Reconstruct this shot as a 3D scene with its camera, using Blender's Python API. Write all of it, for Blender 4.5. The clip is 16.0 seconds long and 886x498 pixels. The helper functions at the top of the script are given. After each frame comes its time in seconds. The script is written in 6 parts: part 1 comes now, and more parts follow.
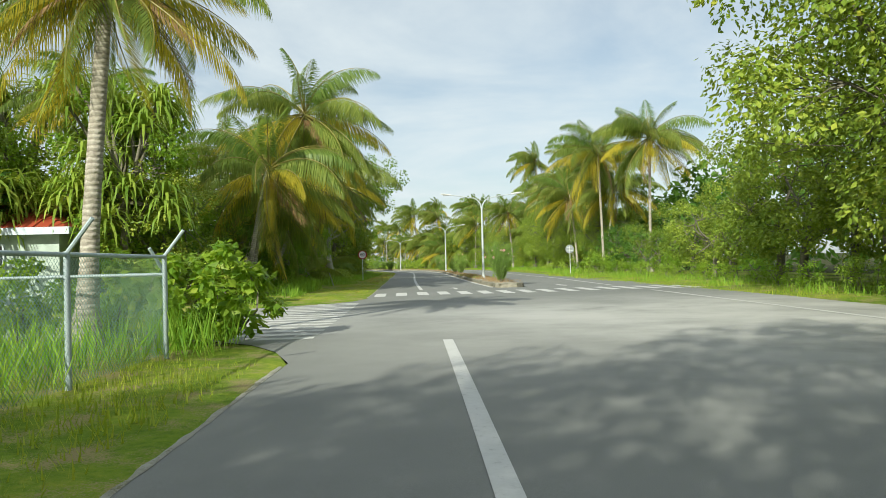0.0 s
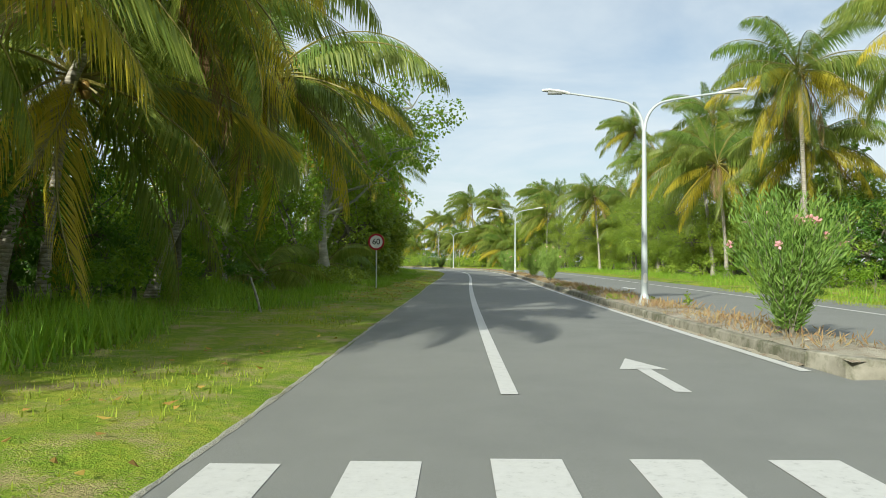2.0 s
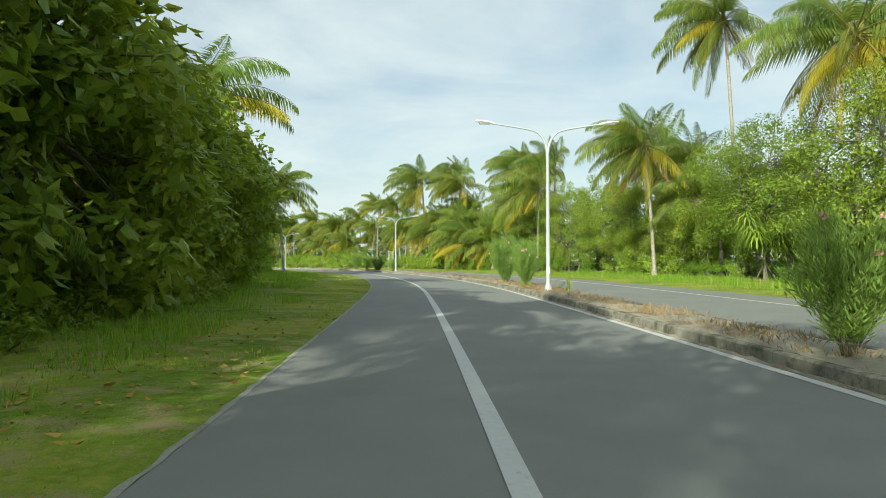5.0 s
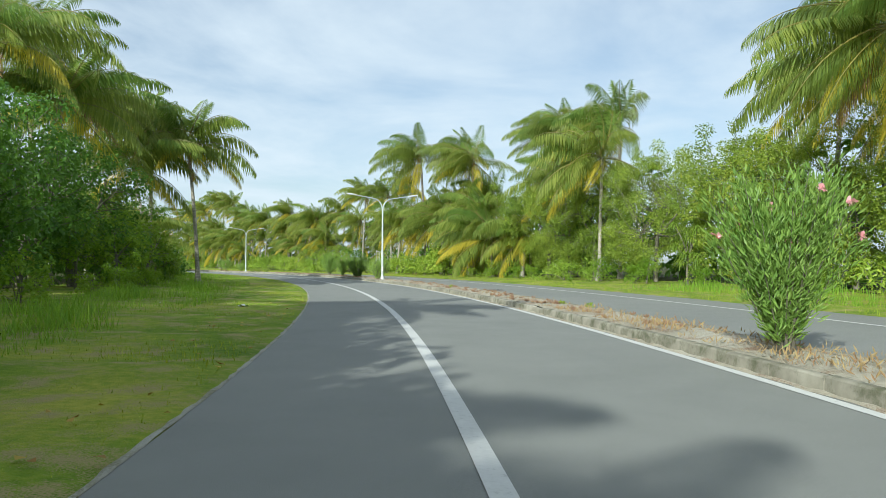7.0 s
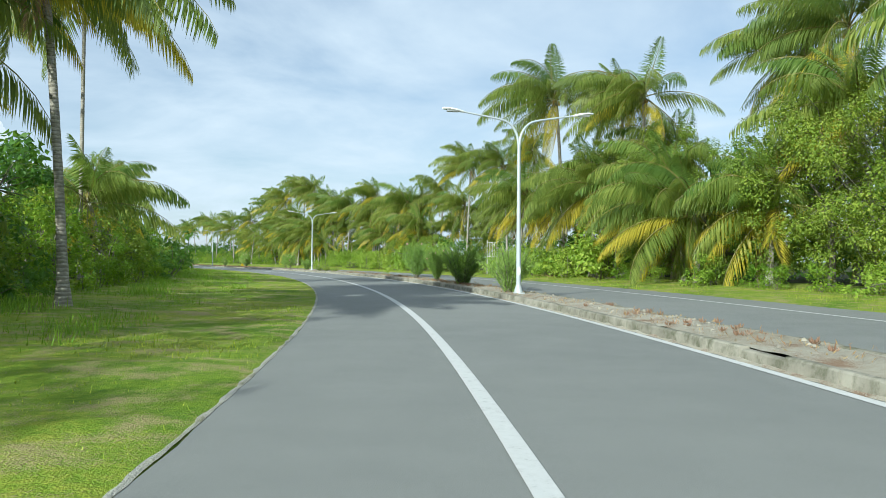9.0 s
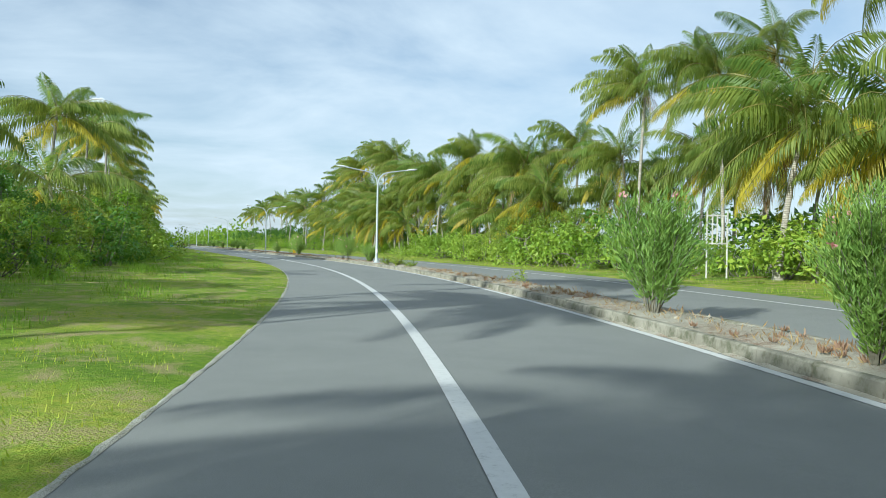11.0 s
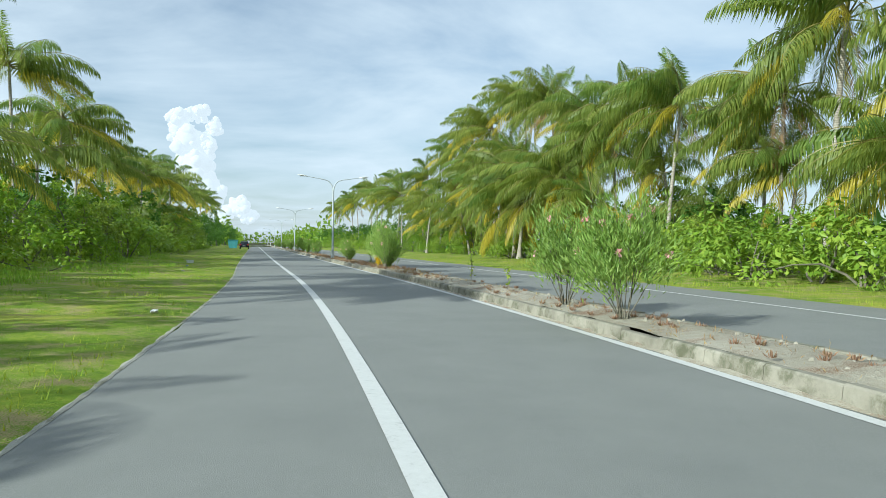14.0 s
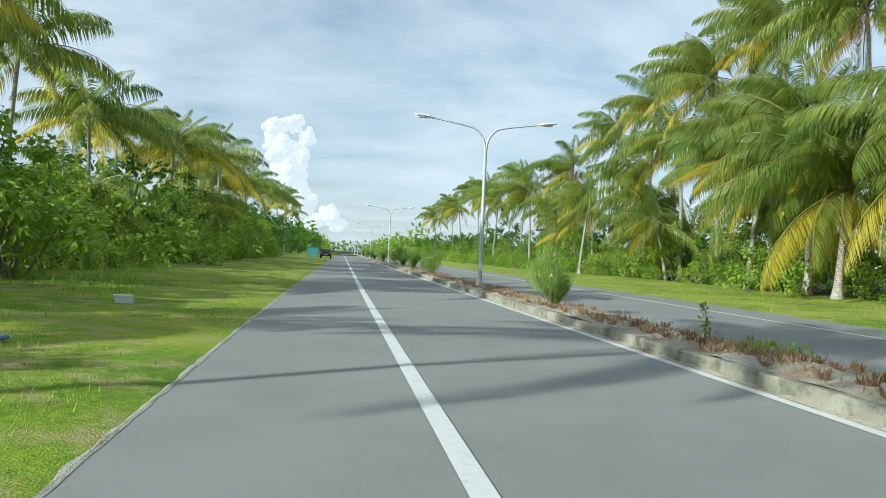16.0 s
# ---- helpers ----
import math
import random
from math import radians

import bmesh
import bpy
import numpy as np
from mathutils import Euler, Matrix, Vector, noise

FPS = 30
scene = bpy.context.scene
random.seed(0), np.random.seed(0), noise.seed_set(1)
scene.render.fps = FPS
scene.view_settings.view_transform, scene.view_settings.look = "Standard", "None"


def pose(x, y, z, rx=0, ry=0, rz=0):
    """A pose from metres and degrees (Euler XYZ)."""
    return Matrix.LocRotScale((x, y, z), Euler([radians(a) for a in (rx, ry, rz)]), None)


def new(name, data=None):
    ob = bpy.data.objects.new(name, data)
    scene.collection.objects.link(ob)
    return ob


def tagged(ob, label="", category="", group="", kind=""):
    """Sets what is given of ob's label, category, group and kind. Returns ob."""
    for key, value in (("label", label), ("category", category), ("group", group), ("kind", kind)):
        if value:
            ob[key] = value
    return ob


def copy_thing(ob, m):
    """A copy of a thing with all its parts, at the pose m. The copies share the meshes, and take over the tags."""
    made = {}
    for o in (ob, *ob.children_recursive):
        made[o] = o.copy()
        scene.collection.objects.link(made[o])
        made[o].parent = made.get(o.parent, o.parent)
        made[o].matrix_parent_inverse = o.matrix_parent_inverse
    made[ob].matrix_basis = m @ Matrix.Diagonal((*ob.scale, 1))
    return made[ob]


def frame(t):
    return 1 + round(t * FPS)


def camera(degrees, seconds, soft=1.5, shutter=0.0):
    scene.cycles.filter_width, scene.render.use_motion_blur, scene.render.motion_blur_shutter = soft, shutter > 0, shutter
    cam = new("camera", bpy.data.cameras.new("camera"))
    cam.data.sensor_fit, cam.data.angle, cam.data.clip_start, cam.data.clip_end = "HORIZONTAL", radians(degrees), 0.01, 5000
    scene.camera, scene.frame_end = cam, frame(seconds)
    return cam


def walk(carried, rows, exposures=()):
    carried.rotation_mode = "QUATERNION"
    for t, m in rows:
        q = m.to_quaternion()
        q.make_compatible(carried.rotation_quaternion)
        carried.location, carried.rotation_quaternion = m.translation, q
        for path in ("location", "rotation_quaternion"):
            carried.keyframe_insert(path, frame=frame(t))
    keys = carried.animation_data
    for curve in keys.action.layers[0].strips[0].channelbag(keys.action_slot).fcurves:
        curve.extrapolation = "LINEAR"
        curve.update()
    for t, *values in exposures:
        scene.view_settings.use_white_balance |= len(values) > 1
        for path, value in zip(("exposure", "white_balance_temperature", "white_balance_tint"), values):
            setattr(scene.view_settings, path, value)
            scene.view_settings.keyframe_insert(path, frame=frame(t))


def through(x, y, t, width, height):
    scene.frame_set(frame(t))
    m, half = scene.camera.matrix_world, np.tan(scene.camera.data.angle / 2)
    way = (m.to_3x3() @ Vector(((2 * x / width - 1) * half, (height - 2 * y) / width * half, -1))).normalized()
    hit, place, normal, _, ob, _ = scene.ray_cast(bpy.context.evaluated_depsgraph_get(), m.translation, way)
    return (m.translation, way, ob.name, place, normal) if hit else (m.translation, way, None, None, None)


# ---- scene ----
cam = camera(62.35, 16.0, soft=0.6)
EYE = 1.25
ROWS = [
    (0.0, -0.001, 0.0, 0.037, 1.117, 1.518),
    (0.5, -0.239, 6.634, 4.944, 0.379, 1.19),
    (1.0, -0.496, 13.384, 5.864, 0.632, 0.694),
    (1.5, -0.794, 20.231, 5.064, 0.821, 0.719),
    (2.0, -1.145, 27.124, 4.378, 0.972, -0.088),
    (2.5, -1.546, 34.083, 2.465, 1.24, 0.582),
    (3.0, -1.911, 41.071, 0.444, 1.121, 0.711),
    (3.5, -2.3, 48.054, 0.188, 0.967, 0.989),
    (4.0, -2.684, 55.013, 0.31, 0.937, 0.725),
    (4.2, -2.839, 57.781, 0.424, 0.895, 0.316),
    (5.25, -3.433, 71.804, 0.139, 0.983, 0.171),
    (6.3, -4.069, 85.814, -0.145, 1.071, 0.027),
    (6.5, -4.188, 88.438, -0.089, 1.053, -0.153),
    (7.0, -4.533, 95.003, -0.24, 1.207, -0.221),
    (7.5, -5.018, 101.638, 0.532, 1.491, 0.033),
    (8.0, -5.659, 108.401, 2.911, 1.923, 0.842),
    (8.5, -6.627, 115.326, 5.758, 1.343, 0.593),
    (8.7, -7.113, 118.133, 6.48, 1.112, 0.066),
    (9.4, -9.04, 128.474, 9.019, 0.704, -0.328),
    (10.1, -11.509, 138.694, 11.558, 0.297, -0.721),
    (10.8, -14.532, 148.762, 14.096, -0.111, -1.115),
    (11.0, -15.356, 151.647, 14.673, -0.164, -1.015),
    (11.5, -17.84, 158.671, 16.214, -0.321, -0.673),
    (12.0, -20.635, 165.494, 18.119, -0.489, -0.384),
    (12.5, -23.637, 172.154, 19.667, -0.428, -0.349),
    (13.0, -26.906, 178.618, 20.977, -0.4, -0.324),
    (13.5, -30.362, 184.872, 21.931, -0.528, -0.56),
    (14.0, -34.073, 190.865, 21.952, -0.319, -0.736),
    (14.5, -37.855, 196.725, 23.101, -0.115, -0.711),
    (15.0, -41.818, 202.457, 25.527, 0.032, -0.997),
    (15.5, -45.946, 208.101, 27.588, 0.373, -1.793),
    (16.0, -50.144, 213.726, 28.549, 0.508, -2.62),
]
walk(cam, [(t, pose(x, y, EYE, 90 + pitch, roll, yaw)) for t, x, y, yaw, pitch, roll in ROWS], [(0.0, 0.42, 6500, 2.0), (0.5, 0.42, 6350, 2.0), (1.0, 0.42, 6100, 2.0), (2.0, 0.43, 6350, 3.0), (2.5, 0.43, 6150, 1.5), (3.1, 0.46, 6550, -5.0), (4.2, 0.48, 6600, -6.5), (6.3, 0.46, 6150, 3.0), (7.5, 0.45, 5850, 0.5), (12.0, 0.42, 5650, -0.5), (16.0, 0.40, 5800, -0.5)])

# ---- light: late-afternoon sun from behind on the left, thin high cloud ----
SUN_DIR = Vector((0.415, 0.910, -0.473)).normalized()      # the way the light travels
SUN_UP = math.asin(-SUN_DIR.z)
SUN_AZ = math.atan2(-SUN_DIR.x, -SUN_DIR.y)
sun = new("sun", bpy.data.lights.new("sun", "SUN"))
sun.data.energy, sun.data.angle, sun.data.color = 5.0, radians(0.6), (1.0, 0.95, 0.84)
sun.matrix_world = Matrix.Translation((0, 0, 60)) @ SUN_DIR.to_track_quat("-Z", "Y").to_matrix().to_4x4()


def build_sky():
    w = bpy.data.worlds.new("sky")
    scene.world = w
    w.use_nodes = True
    nt = w.node_tree
    nt.nodes.clear()
    N, Lk = nt.nodes.new, nt.links.new
    sky = N("ShaderNodeTexSky")
    sky.sky_type, sky.sun_disc = "NISHITA", False
    sky.sun_elevation, sky.sun_rotation = SUN_UP, SUN_AZ
    sky.air_density, sky.dust_density, sky.ozone_density = 1.0, 1.2, 1.5
    co = N("ShaderNodeTexCoord")
    sep = N("ShaderNodeSeparateXYZ")
    Lk(co.outputs["Generated"], sep.inputs[0])
    # flat cloud deck: directions projected on a high plane
    zc = N("ShaderNodeMath"); zc.operation = "MAXIMUM"; zc.inputs[1].default_value = 0.0
    Lk(sep.outputs["Z"], zc.inputs[0])
    za = N("ShaderNodeMath"); za.operation = "ADD"; za.inputs[1].default_value = 0.14
    Lk(zc.outputs[0], za.inputs[0])
    dx = N("ShaderNodeMath"); dx.operation = "DIVIDE"
    dy = N("ShaderNodeMath"); dy.operation = "DIVIDE"
    Lk(sep.outputs["X"], dx.inputs[0]); Lk(za.outputs[0], dx.inputs[1])
    Lk(sep.outputs["Y"], dy.inputs[0]); Lk(za.outputs[0], dy.inputs[1])
    comb = N("ShaderNodeCombineXYZ")
    Lk(dx.outputs[0], comb.inputs[0]); Lk(dy.outputs[0], comb.inputs[1])
    n1 = N("ShaderNodeTexNoise"); n1.inputs["Scale"].default_value = 0.9; n1.inputs["Detail"].default_value = 9; n1.inputs["Roughness"].default_value = 0.58; n1.inputs["Distortion"].default_value = 0.5
    n2 = N("ShaderNodeTexNoise"); n2.inputs["Scale"].default_value = 3.2; n2.inputs["Detail"].default_value = 6
    Lk(comb.outputs[0], n1.inputs["Vector"]); Lk(comb.outputs[0], n2.inputs["Vector"])
    ad = N("ShaderNodeMath"); ad.operation = "MULTIPLY_ADD"; ad.inputs[1].default_value = 0.25
    Lk(n2.outputs["Fac"], ad.inputs[0]); Lk(n1.outputs["Fac"], ad.inputs[2])
    ramp = N("ShaderNodeValToRGB")
    ramp.color_ramp.elements[0].position, ramp.color_ramp.elements[0].color = 0.44, (0.34, 0.34, 0.34, 1)
    ramp.color_ramp.elements[1].position, ramp.color_ramp.elements[1].color = 0.80, (0.96, 0.96, 0.96, 1)
    Lk(ad.outputs[0], ramp.inputs[0])
    cloud = N("ShaderNodeRGB"); cloud.outputs[0].default_value = (CLOUD[0], CLOUD[1], CLOUD[2], 1)
    mix = N("ShaderNodeMix"); mix.data_type = "RGBA"
    Lk(ramp.outputs[0], mix.inputs["Factor"]); Lk(sky.outputs[0], mix.inputs["A"]); Lk(cloud.outputs[0], mix.inputs["B"])
    bg = N("ShaderNodeBackground"); bg.inputs["Strength"].default_value = SKY
    Lk(mix.outputs["Result"], bg.inputs["Color"])
    out = N("ShaderNodeOutputWorld"); Lk(bg.outputs[0], out.inputs[0])


SKY, CLOUD = 0.088, (7.0, 7.4, 7.9)
build_sky()

# ---- materials ----


class Mat:
    """A node material under construction."""

    def __init__(self, name):
        self.m = bpy.data.materials.new(name)
        self.m.use_nodes = True
        self.t = self.m.node_tree
        self.t.nodes.clear()
        self.out = self.t.nodes.new("ShaderNodeOutputMaterial")

    def n(self, kind, **kw):
        node = self.t.nodes.new("ShaderNode" + kind)
        for k, v in kw.items():
            node.inputs[k.replace("_", " ")].default_value = v
        return node

    def l(self, a, b):
        self.t.links.new(a, b)

    def coords(self):
        return self.n("TexCoord").outputs["Object"]

    def noise(self, vec, scale, detail=4.0, rough=0.55):
        k = self.n("TexNoise", Scale=scale, Detail=detail, Roughness=rough)
        self.l(vec, k.inputs["Vector"])
        return k.outputs["Fac"]

    def ramp(self, fac, *stops):
        r = self.n("ValToRGB")
        e = r.color_ramp.elements
        while len(e) < len(stops):
            e.new(0.5)
        for el, (p, c) in zip(e, stops):
            el.position, el.color = p, (*c, 1) if len(c) == 3 else c
        self.l(fac, r.inputs[0])
        return r.outputs[0]

    def mix(self, fac, a, b, blend="MIX"):
        k = self.n("Mix")
        k.data_type, k.blend_type = "RGBA", blend
        for v, i in ((fac, "Factor"), (a, "A"), (b, "B")):
            if isinstance(v, (int, float)):
                k.inputs[i].default_value = v
            elif isinstance(v, tuple):
                k.inputs[i].default_value = (*v, 1)
            else:
                self.l(v, k.inputs[i])
        return k.outputs["Result"]

    def math(self, op, a, b):
        k = self.n("Math")
        k.operation = op
        for i, v in enumerate((a, b)):
            if isinstance(v, (int, float)):
                k.inputs[i].default_value = v
            else:
                self.l(v, k.inputs[i])
        return k.outputs[0]

    def bump(self, height, strength, dist=0.02):
        b = self.n("Bump", Strength=strength, Distance=dist)
        self.l(height, b.inputs["Height"])
        return b.outputs["Normal"]

    def principled(self, color, rough=0.7, metal=0.0, spec=0.4, normal=None):
        p = self.n("BsdfPrincipled", Roughness=rough if isinstance(rough, float) else 0.6, Metallic=metal)
        p.inputs["Specular IOR Level"].default_value = spec
        if not isinstance(rough, float):
            self.l(rough, p.inputs["Roughness"])
        if isinstance(color, tuple):
            p.inputs["Base Color"].default_value = (*color, 1)
        else:
            self.l(color, p.inputs["Base Color"])
        if normal is not None:
            self.l(normal, p.inputs["Normal"])
        return p.outputs[0]

    def done(self, shader):
        self.l(shader, self.out.inputs["Surface"])
        return self.m


def leaf_mat(name, dark, mid, light, rough=0.45, through=0.26, old=None):
    m = Mat(name)
    g = m.n("NewGeometry")
    oi = m.n("ObjectInfo")
    f = m.math("ADD", m.math("MULTIPLY", g.outputs["Random Per Island"], 0.62), m.math("MULTIPLY", oi.outputs["Random"], 0.38))
    stops = [(0.0, dark), (0.5, mid), (0.92, light)]
    if old:
        stops.append((0.99, old))
    col = m.ramp(f, *stops)
    nz = m.noise(m.coords(), 0.9, 2.0)
    col = m.mix(m.ramp(nz, (0.4, (0, 0, 0)), (0.72, (0.3, 0.3, 0.3))), col, light)
    p = m.principled(col, rough, spec=0.24)
    tr = m.n("BsdfTranslucent")
    m.l(m.mix(0.55, col, (light[0] * 1.5, light[1] * 1.45, light[2] * 0.7)), tr.inputs["Color"])
    mx = m.n("MixShader")
    mx.inputs[0].default_value = through
    m.l(p, mx.inputs[1]); m.l(tr.outputs[0], mx.inputs[2])
    return m.done(mx.outputs[0])


def bark_mat(name, a, b, scale=6.0):
    m = Mat(name)
    c = m.coords()
    st = m.n("Mapping"); st.inputs["Scale"].default_value = (1, 1, 3.0)
    m.l(c, st.inputs["Vector"])
    n1 = m.noise(st.outputs[0], scale, 6)
    n2 = m.noise(c, 0.8, 3)
    col = m.mix(n2, m.ramp(n1, (0.3, a), (0.7, b)), (a[0] * 0.8, a[1] * 0.9, a[2] * 0.75))
    return m.done(m.principled(col, 0.9, spec=0.15, normal=m.bump(n1, 0.7, 0.02)))


def palm_bark_mat():
    """Grey bark with the close rings that fallen fronds leave."""
    m = Mat("palm_bark")
    c = m.coords()
    w = m.n("TexWave", Scale=3.4, Distortion=2.6, Detail=3.0)
    w.inputs["Detail Scale"].default_value = 2.5
    w.wave_type, w.bands_direction = "BANDS", "Z"
    m.l(c, w.inputs["Vector"])
    n1, n2 = m.noise(c, 9.0, 6), m.noise(c, 0.9, 4)
    col = m.ramp(n1, (0.3, (0.25, 0.22, 0.18)), (0.7, (0.47, 0.44, 0.38)))
    col = m.mix(m.ramp(w.outputs["Fac"], (0.03, (0.5, 0.5, 0.5)), (0.22, (0, 0, 0))), col, (0.13, 0.11, 0.085))
    col = m.mix(m.ramp(n2, (0.45, (0, 0, 0)), (0.7, (0.5, 0.5, 0.5))), col, (0.20, 0.19, 0.13))
    h = m.math("ADD", m.math("MULTIPLY", w.outputs["Fac"], 0.8), n1)
    return m.done(m.principled(col, 0.9, spec=0.15, normal=m.bump(h, 0.8, 0.02)))


def plain_mat(name, color, rough=0.6, metal=0.0, var=0.12, scale=3.0, spec=0.4):
    m = Mat(name)
    c = m.coords()
    n1 = m.noise(c, scale, 5)
    n2 = m.noise(c, scale * 9, 3)
    k = tuple(v * (1 - 2 * var) for v in color)
    col = m.mix(m.ramp(n1, (0.35, (0, 0, 0)), (0.7, (1, 1, 1))), k, color)
    col = m.mix(m.math("MULTIPLY", n2, var), col, tuple(min(1, v * 1.3) for v in color))
    return m.done(m.principled(col, rough, metal, spec, m.bump(n2, 0.12, 0.01)))


def asphalt_mat():
    m = Mat("asphalt")
    c = m.coords()
    fine = m.noise(c, 160.0, 2)
    mid = m.noise(c, 1.1, 6, 0.6)
    big = m.noise(c, 0.13, 3)
    col = m.ramp(mid, (0.3, (0.158, 0.164, 0.152)), (0.7, (0.196, 0.202, 0.186)))
    col = m.mix(m.ramp(big, (0.35, (0, 0, 0)), (0.7, (0.6, 0.6, 0.6))), col, (0.222, 0.226, 0.206))
    col = m.mix(m.ramp(fine, (0.42, (0.0, 0.0, 0.0)), (0.75, (0.55, 0.55, 0.55))), col, (0.31, 0.31, 0.30))
    # coral-sand dust tracked over the junction
    dust = m.ramp(m.noise(c, 0.35, 7, 0.65), (0.3, (0.2, 0.2, 0.2)), (0.6, (1.0, 1.0, 1.0)))
    for place, lo, hi in (((8.0, 15.0, 0.0), 4.0, 12.0), ((3.0, 17.0, 0.0), 0.5, 4.5), ((-8.0, 17.5, 0.0), 2.5, 8.0)):
        d = m.n("VectorMath"); d.operation = "DISTANCE"; d.inputs[1].default_value = place
        m.l(c, d.inputs[0])
        near = m.n("MapRange", From_Min=lo, From_Max=hi, To_Min=0.95, To_Max=0.0)
        m.l(d.outputs["Value"], near.inputs[0])
        col = m.mix(m.math("MULTIPLY", near.outputs[0], dust), col, (0.46, 0.455, 0.43))
    return m.done(m.principled(col, 0.82, spec=0.3, normal=m.bump(fine, 0.35, 0.006)))


def paint_mat():
    m = Mat("road_paint")
    c = m.coords()
    wear = m.noise(c, 14.0, 6, 0.7)
    fine = m.noise(c, 120.0, 2)
    col = m.ramp(wear, (0.28, (0.38, 0.38, 0.365)), (0.42, (0.535, 0.535, 0.515)), (0.8, (0.60, 0.60, 0.58)))
    return m.done(m.principled(col, 0.7, spec=0.35, normal=m.bump(fine, 0.25, 0.004)))


def dusty_paint_mat():
    m = Mat("dusty_road_paint")
    c = m.coords()
    wear = m.noise(c, 5.0, 7, 0.7)
    col = m.ramp(wear, (0.32, (0.34, 0.34, 0.32)), (0.5, (0.54, 0.54, 0.51)), (0.75, (0.64, 0.64, 0.61)))
    return m.done(m.principled(col, 0.8, spec=0.3))


def ground_mat(name, stops, dirt, scale=0.5, dirt_at=0.62):
    m = Mat(name)
    c = m.coords()
    n1 = m.noise(c, scale, 6, 0.6)
    n2 = m.noise(c, 9.0, 5, 0.7)
    n3 = m.noise(c, 60.0, 2)
    col = m.ramp(m.math("ADD", m.math("MULTIPLY", n1, 0.6), m.math("MULTIPLY", n2, 0.4)), *stops)
    k = m.ramp(m.math("ADD", m.math("MULTIPLY", m.noise(c, 1.7, 4), 0.6), m.math("MULTIPLY", n3, 0.4)), (dirt_at - 0.1, (0, 0, 0)), (dirt_at, (1, 1, 1)))
    col = m.mix(k, col, dirt)
    h = m.math("ADD", n2, m.math("MULTIPLY", n3, 0.5))
    return m.done(m.principled(col, 0.95, spec=0.1, normal=m.bump(h, 0.8, 0.05)))


def concrete_mat(name, a, b, moss=(0.10, 0.105, 0.07)):
    m = Mat(name)
    c = m.coords()
    oi = m.n("ObjectInfo")
    n1 = m.noise(m.n("NewGeometry").outputs["Position"], 1.4, 7, 0.65)
    n2 = m.noise(m.n("NewGeometry").outputs["Position"], 30.0, 4)
    col = m.ramp(n1, (0.3, a), (0.65, b))
    col = m.mix(m.math("MULTIPLY", oi.outputs["Random"], 0.25), col, tuple(v * 0.8 for v in a))
    col = m.mix(m.ramp(m.noise(m.n("NewGeometry").outputs["Position"], 3.1, 6, 0.7), (0.47, (0, 0, 0)), (0.64, (0.8, 0.8, 0.8))), col, moss)
    return m.done(m.principled(col, 0.92, spec=0.2, normal=m.bump(n2, 0.5, 0.01)))


ASPHALT, PAINT, DUSTY_PAINT = asphalt_mat(), paint_mat(), dusty_paint_mat()
VERGE = ground_mat("mown_grass_soil", [(0.34, (0.070, 0.150, 0.014)), (0.5, (0.185, 0.270, 0.026)), (0.66, (0.37, 0.365, 0.06))], (0.33, 0.28, 0.13), 0.3, 0.60)
FOREST_FLOOR = ground_mat("forest_floor", [(0.3, (0.03, 0.04, 0.015)), (0.7, (0.07, 0.085, 0.03))], (0.12, 0.09, 0.05))
MEDIAN_SOIL = ground_mat("sandy_soil", [(0.3, (0.27, 0.24, 0.175)), (0.7, (0.50, 0.47, 0.39))], (0.24, 0.16, 0.105), 0.4, 0.62)
KERB = concrete_mat("kerb_concrete", (0.165, 0.155, 0.12), (0.37, 0.35, 0.285), (0.085, 0.09, 0.05))
GRASS = leaf_mat("grass_blades", (0.105, 0.215, 0.015), (0.215, 0.32, 0.028), (0.40, 0.43, 0.06), 0.6, 0.40)
GRASS_TALL = leaf_mat("tall_grass_blades", (0.065, 0.185, 0.014), (0.145, 0.300, 0.026), (0.31, 0.44, 0.055), 0.55, 0.40)
DRY = leaf_mat("dry_weeds", (0.14, 0.065, 0.04), (0.27, 0.165, 0.09), (0.38, 0.30, 0.15), 0.8, 0.2)
PALM_GREEN = leaf_mat("palm_leaf_green", (0.052, 0.104, 0.022), (0.138, 0.205, 0.042), (0.320, 0.360, 0.080), 0.42, 0.50)
PALM_YOUNG = leaf_mat("palm_leaf_young", (0.042, 0.100, 0.022), (0.104, 0.185, 0.038), (0.240, 0.320, 0.070), 0.42, 0.48)
PALM_YELLOW = leaf_mat("palm_leaf_yellowing", (0.22, 0.22, 0.03), (0.42, 0.37, 0.045), (0.66, 0.54, 0.075), 0.42, 0.54)
PALM_DEAD = leaf_mat("palm_leaf_dead", (0.12, 0.07, 0.03), (0.22, 0.13, 0.06), (0.33, 0.23, 0.12), 0.8, 0.2)
LEAF = leaf_mat("broadleaf_green", (0.040, 0.105, 0.012), (0.125, 0.245, 0.025), (0.31, 0.43, 0.052), 0.42, 0.52, (0.46, 0.43, 0.05))
LEAF_DEEP = leaf_mat("broadleaf_deep_green", (0.025, 0.075, 0.013), (0.072, 0.165, 0.027), (0.17, 0.30, 0.047), 0.42, 0.42)
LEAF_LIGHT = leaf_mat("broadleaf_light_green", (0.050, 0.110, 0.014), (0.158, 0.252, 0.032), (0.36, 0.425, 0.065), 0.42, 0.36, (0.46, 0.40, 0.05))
LEAF_LIME = leaf_mat("beach_shrub_leaf", (0.075, 0.165, 0.018), (0.19, 0.310, 0.032), (0.36, 0.44, 0.065), 0.42, 0.30)
STRAP = leaf_mat("strap_leaf", (0.078, 0.155, 0.022), (0.186, 0.295, 0.039), (0.403, 0.465, 0.078), 0.38, 0.28)
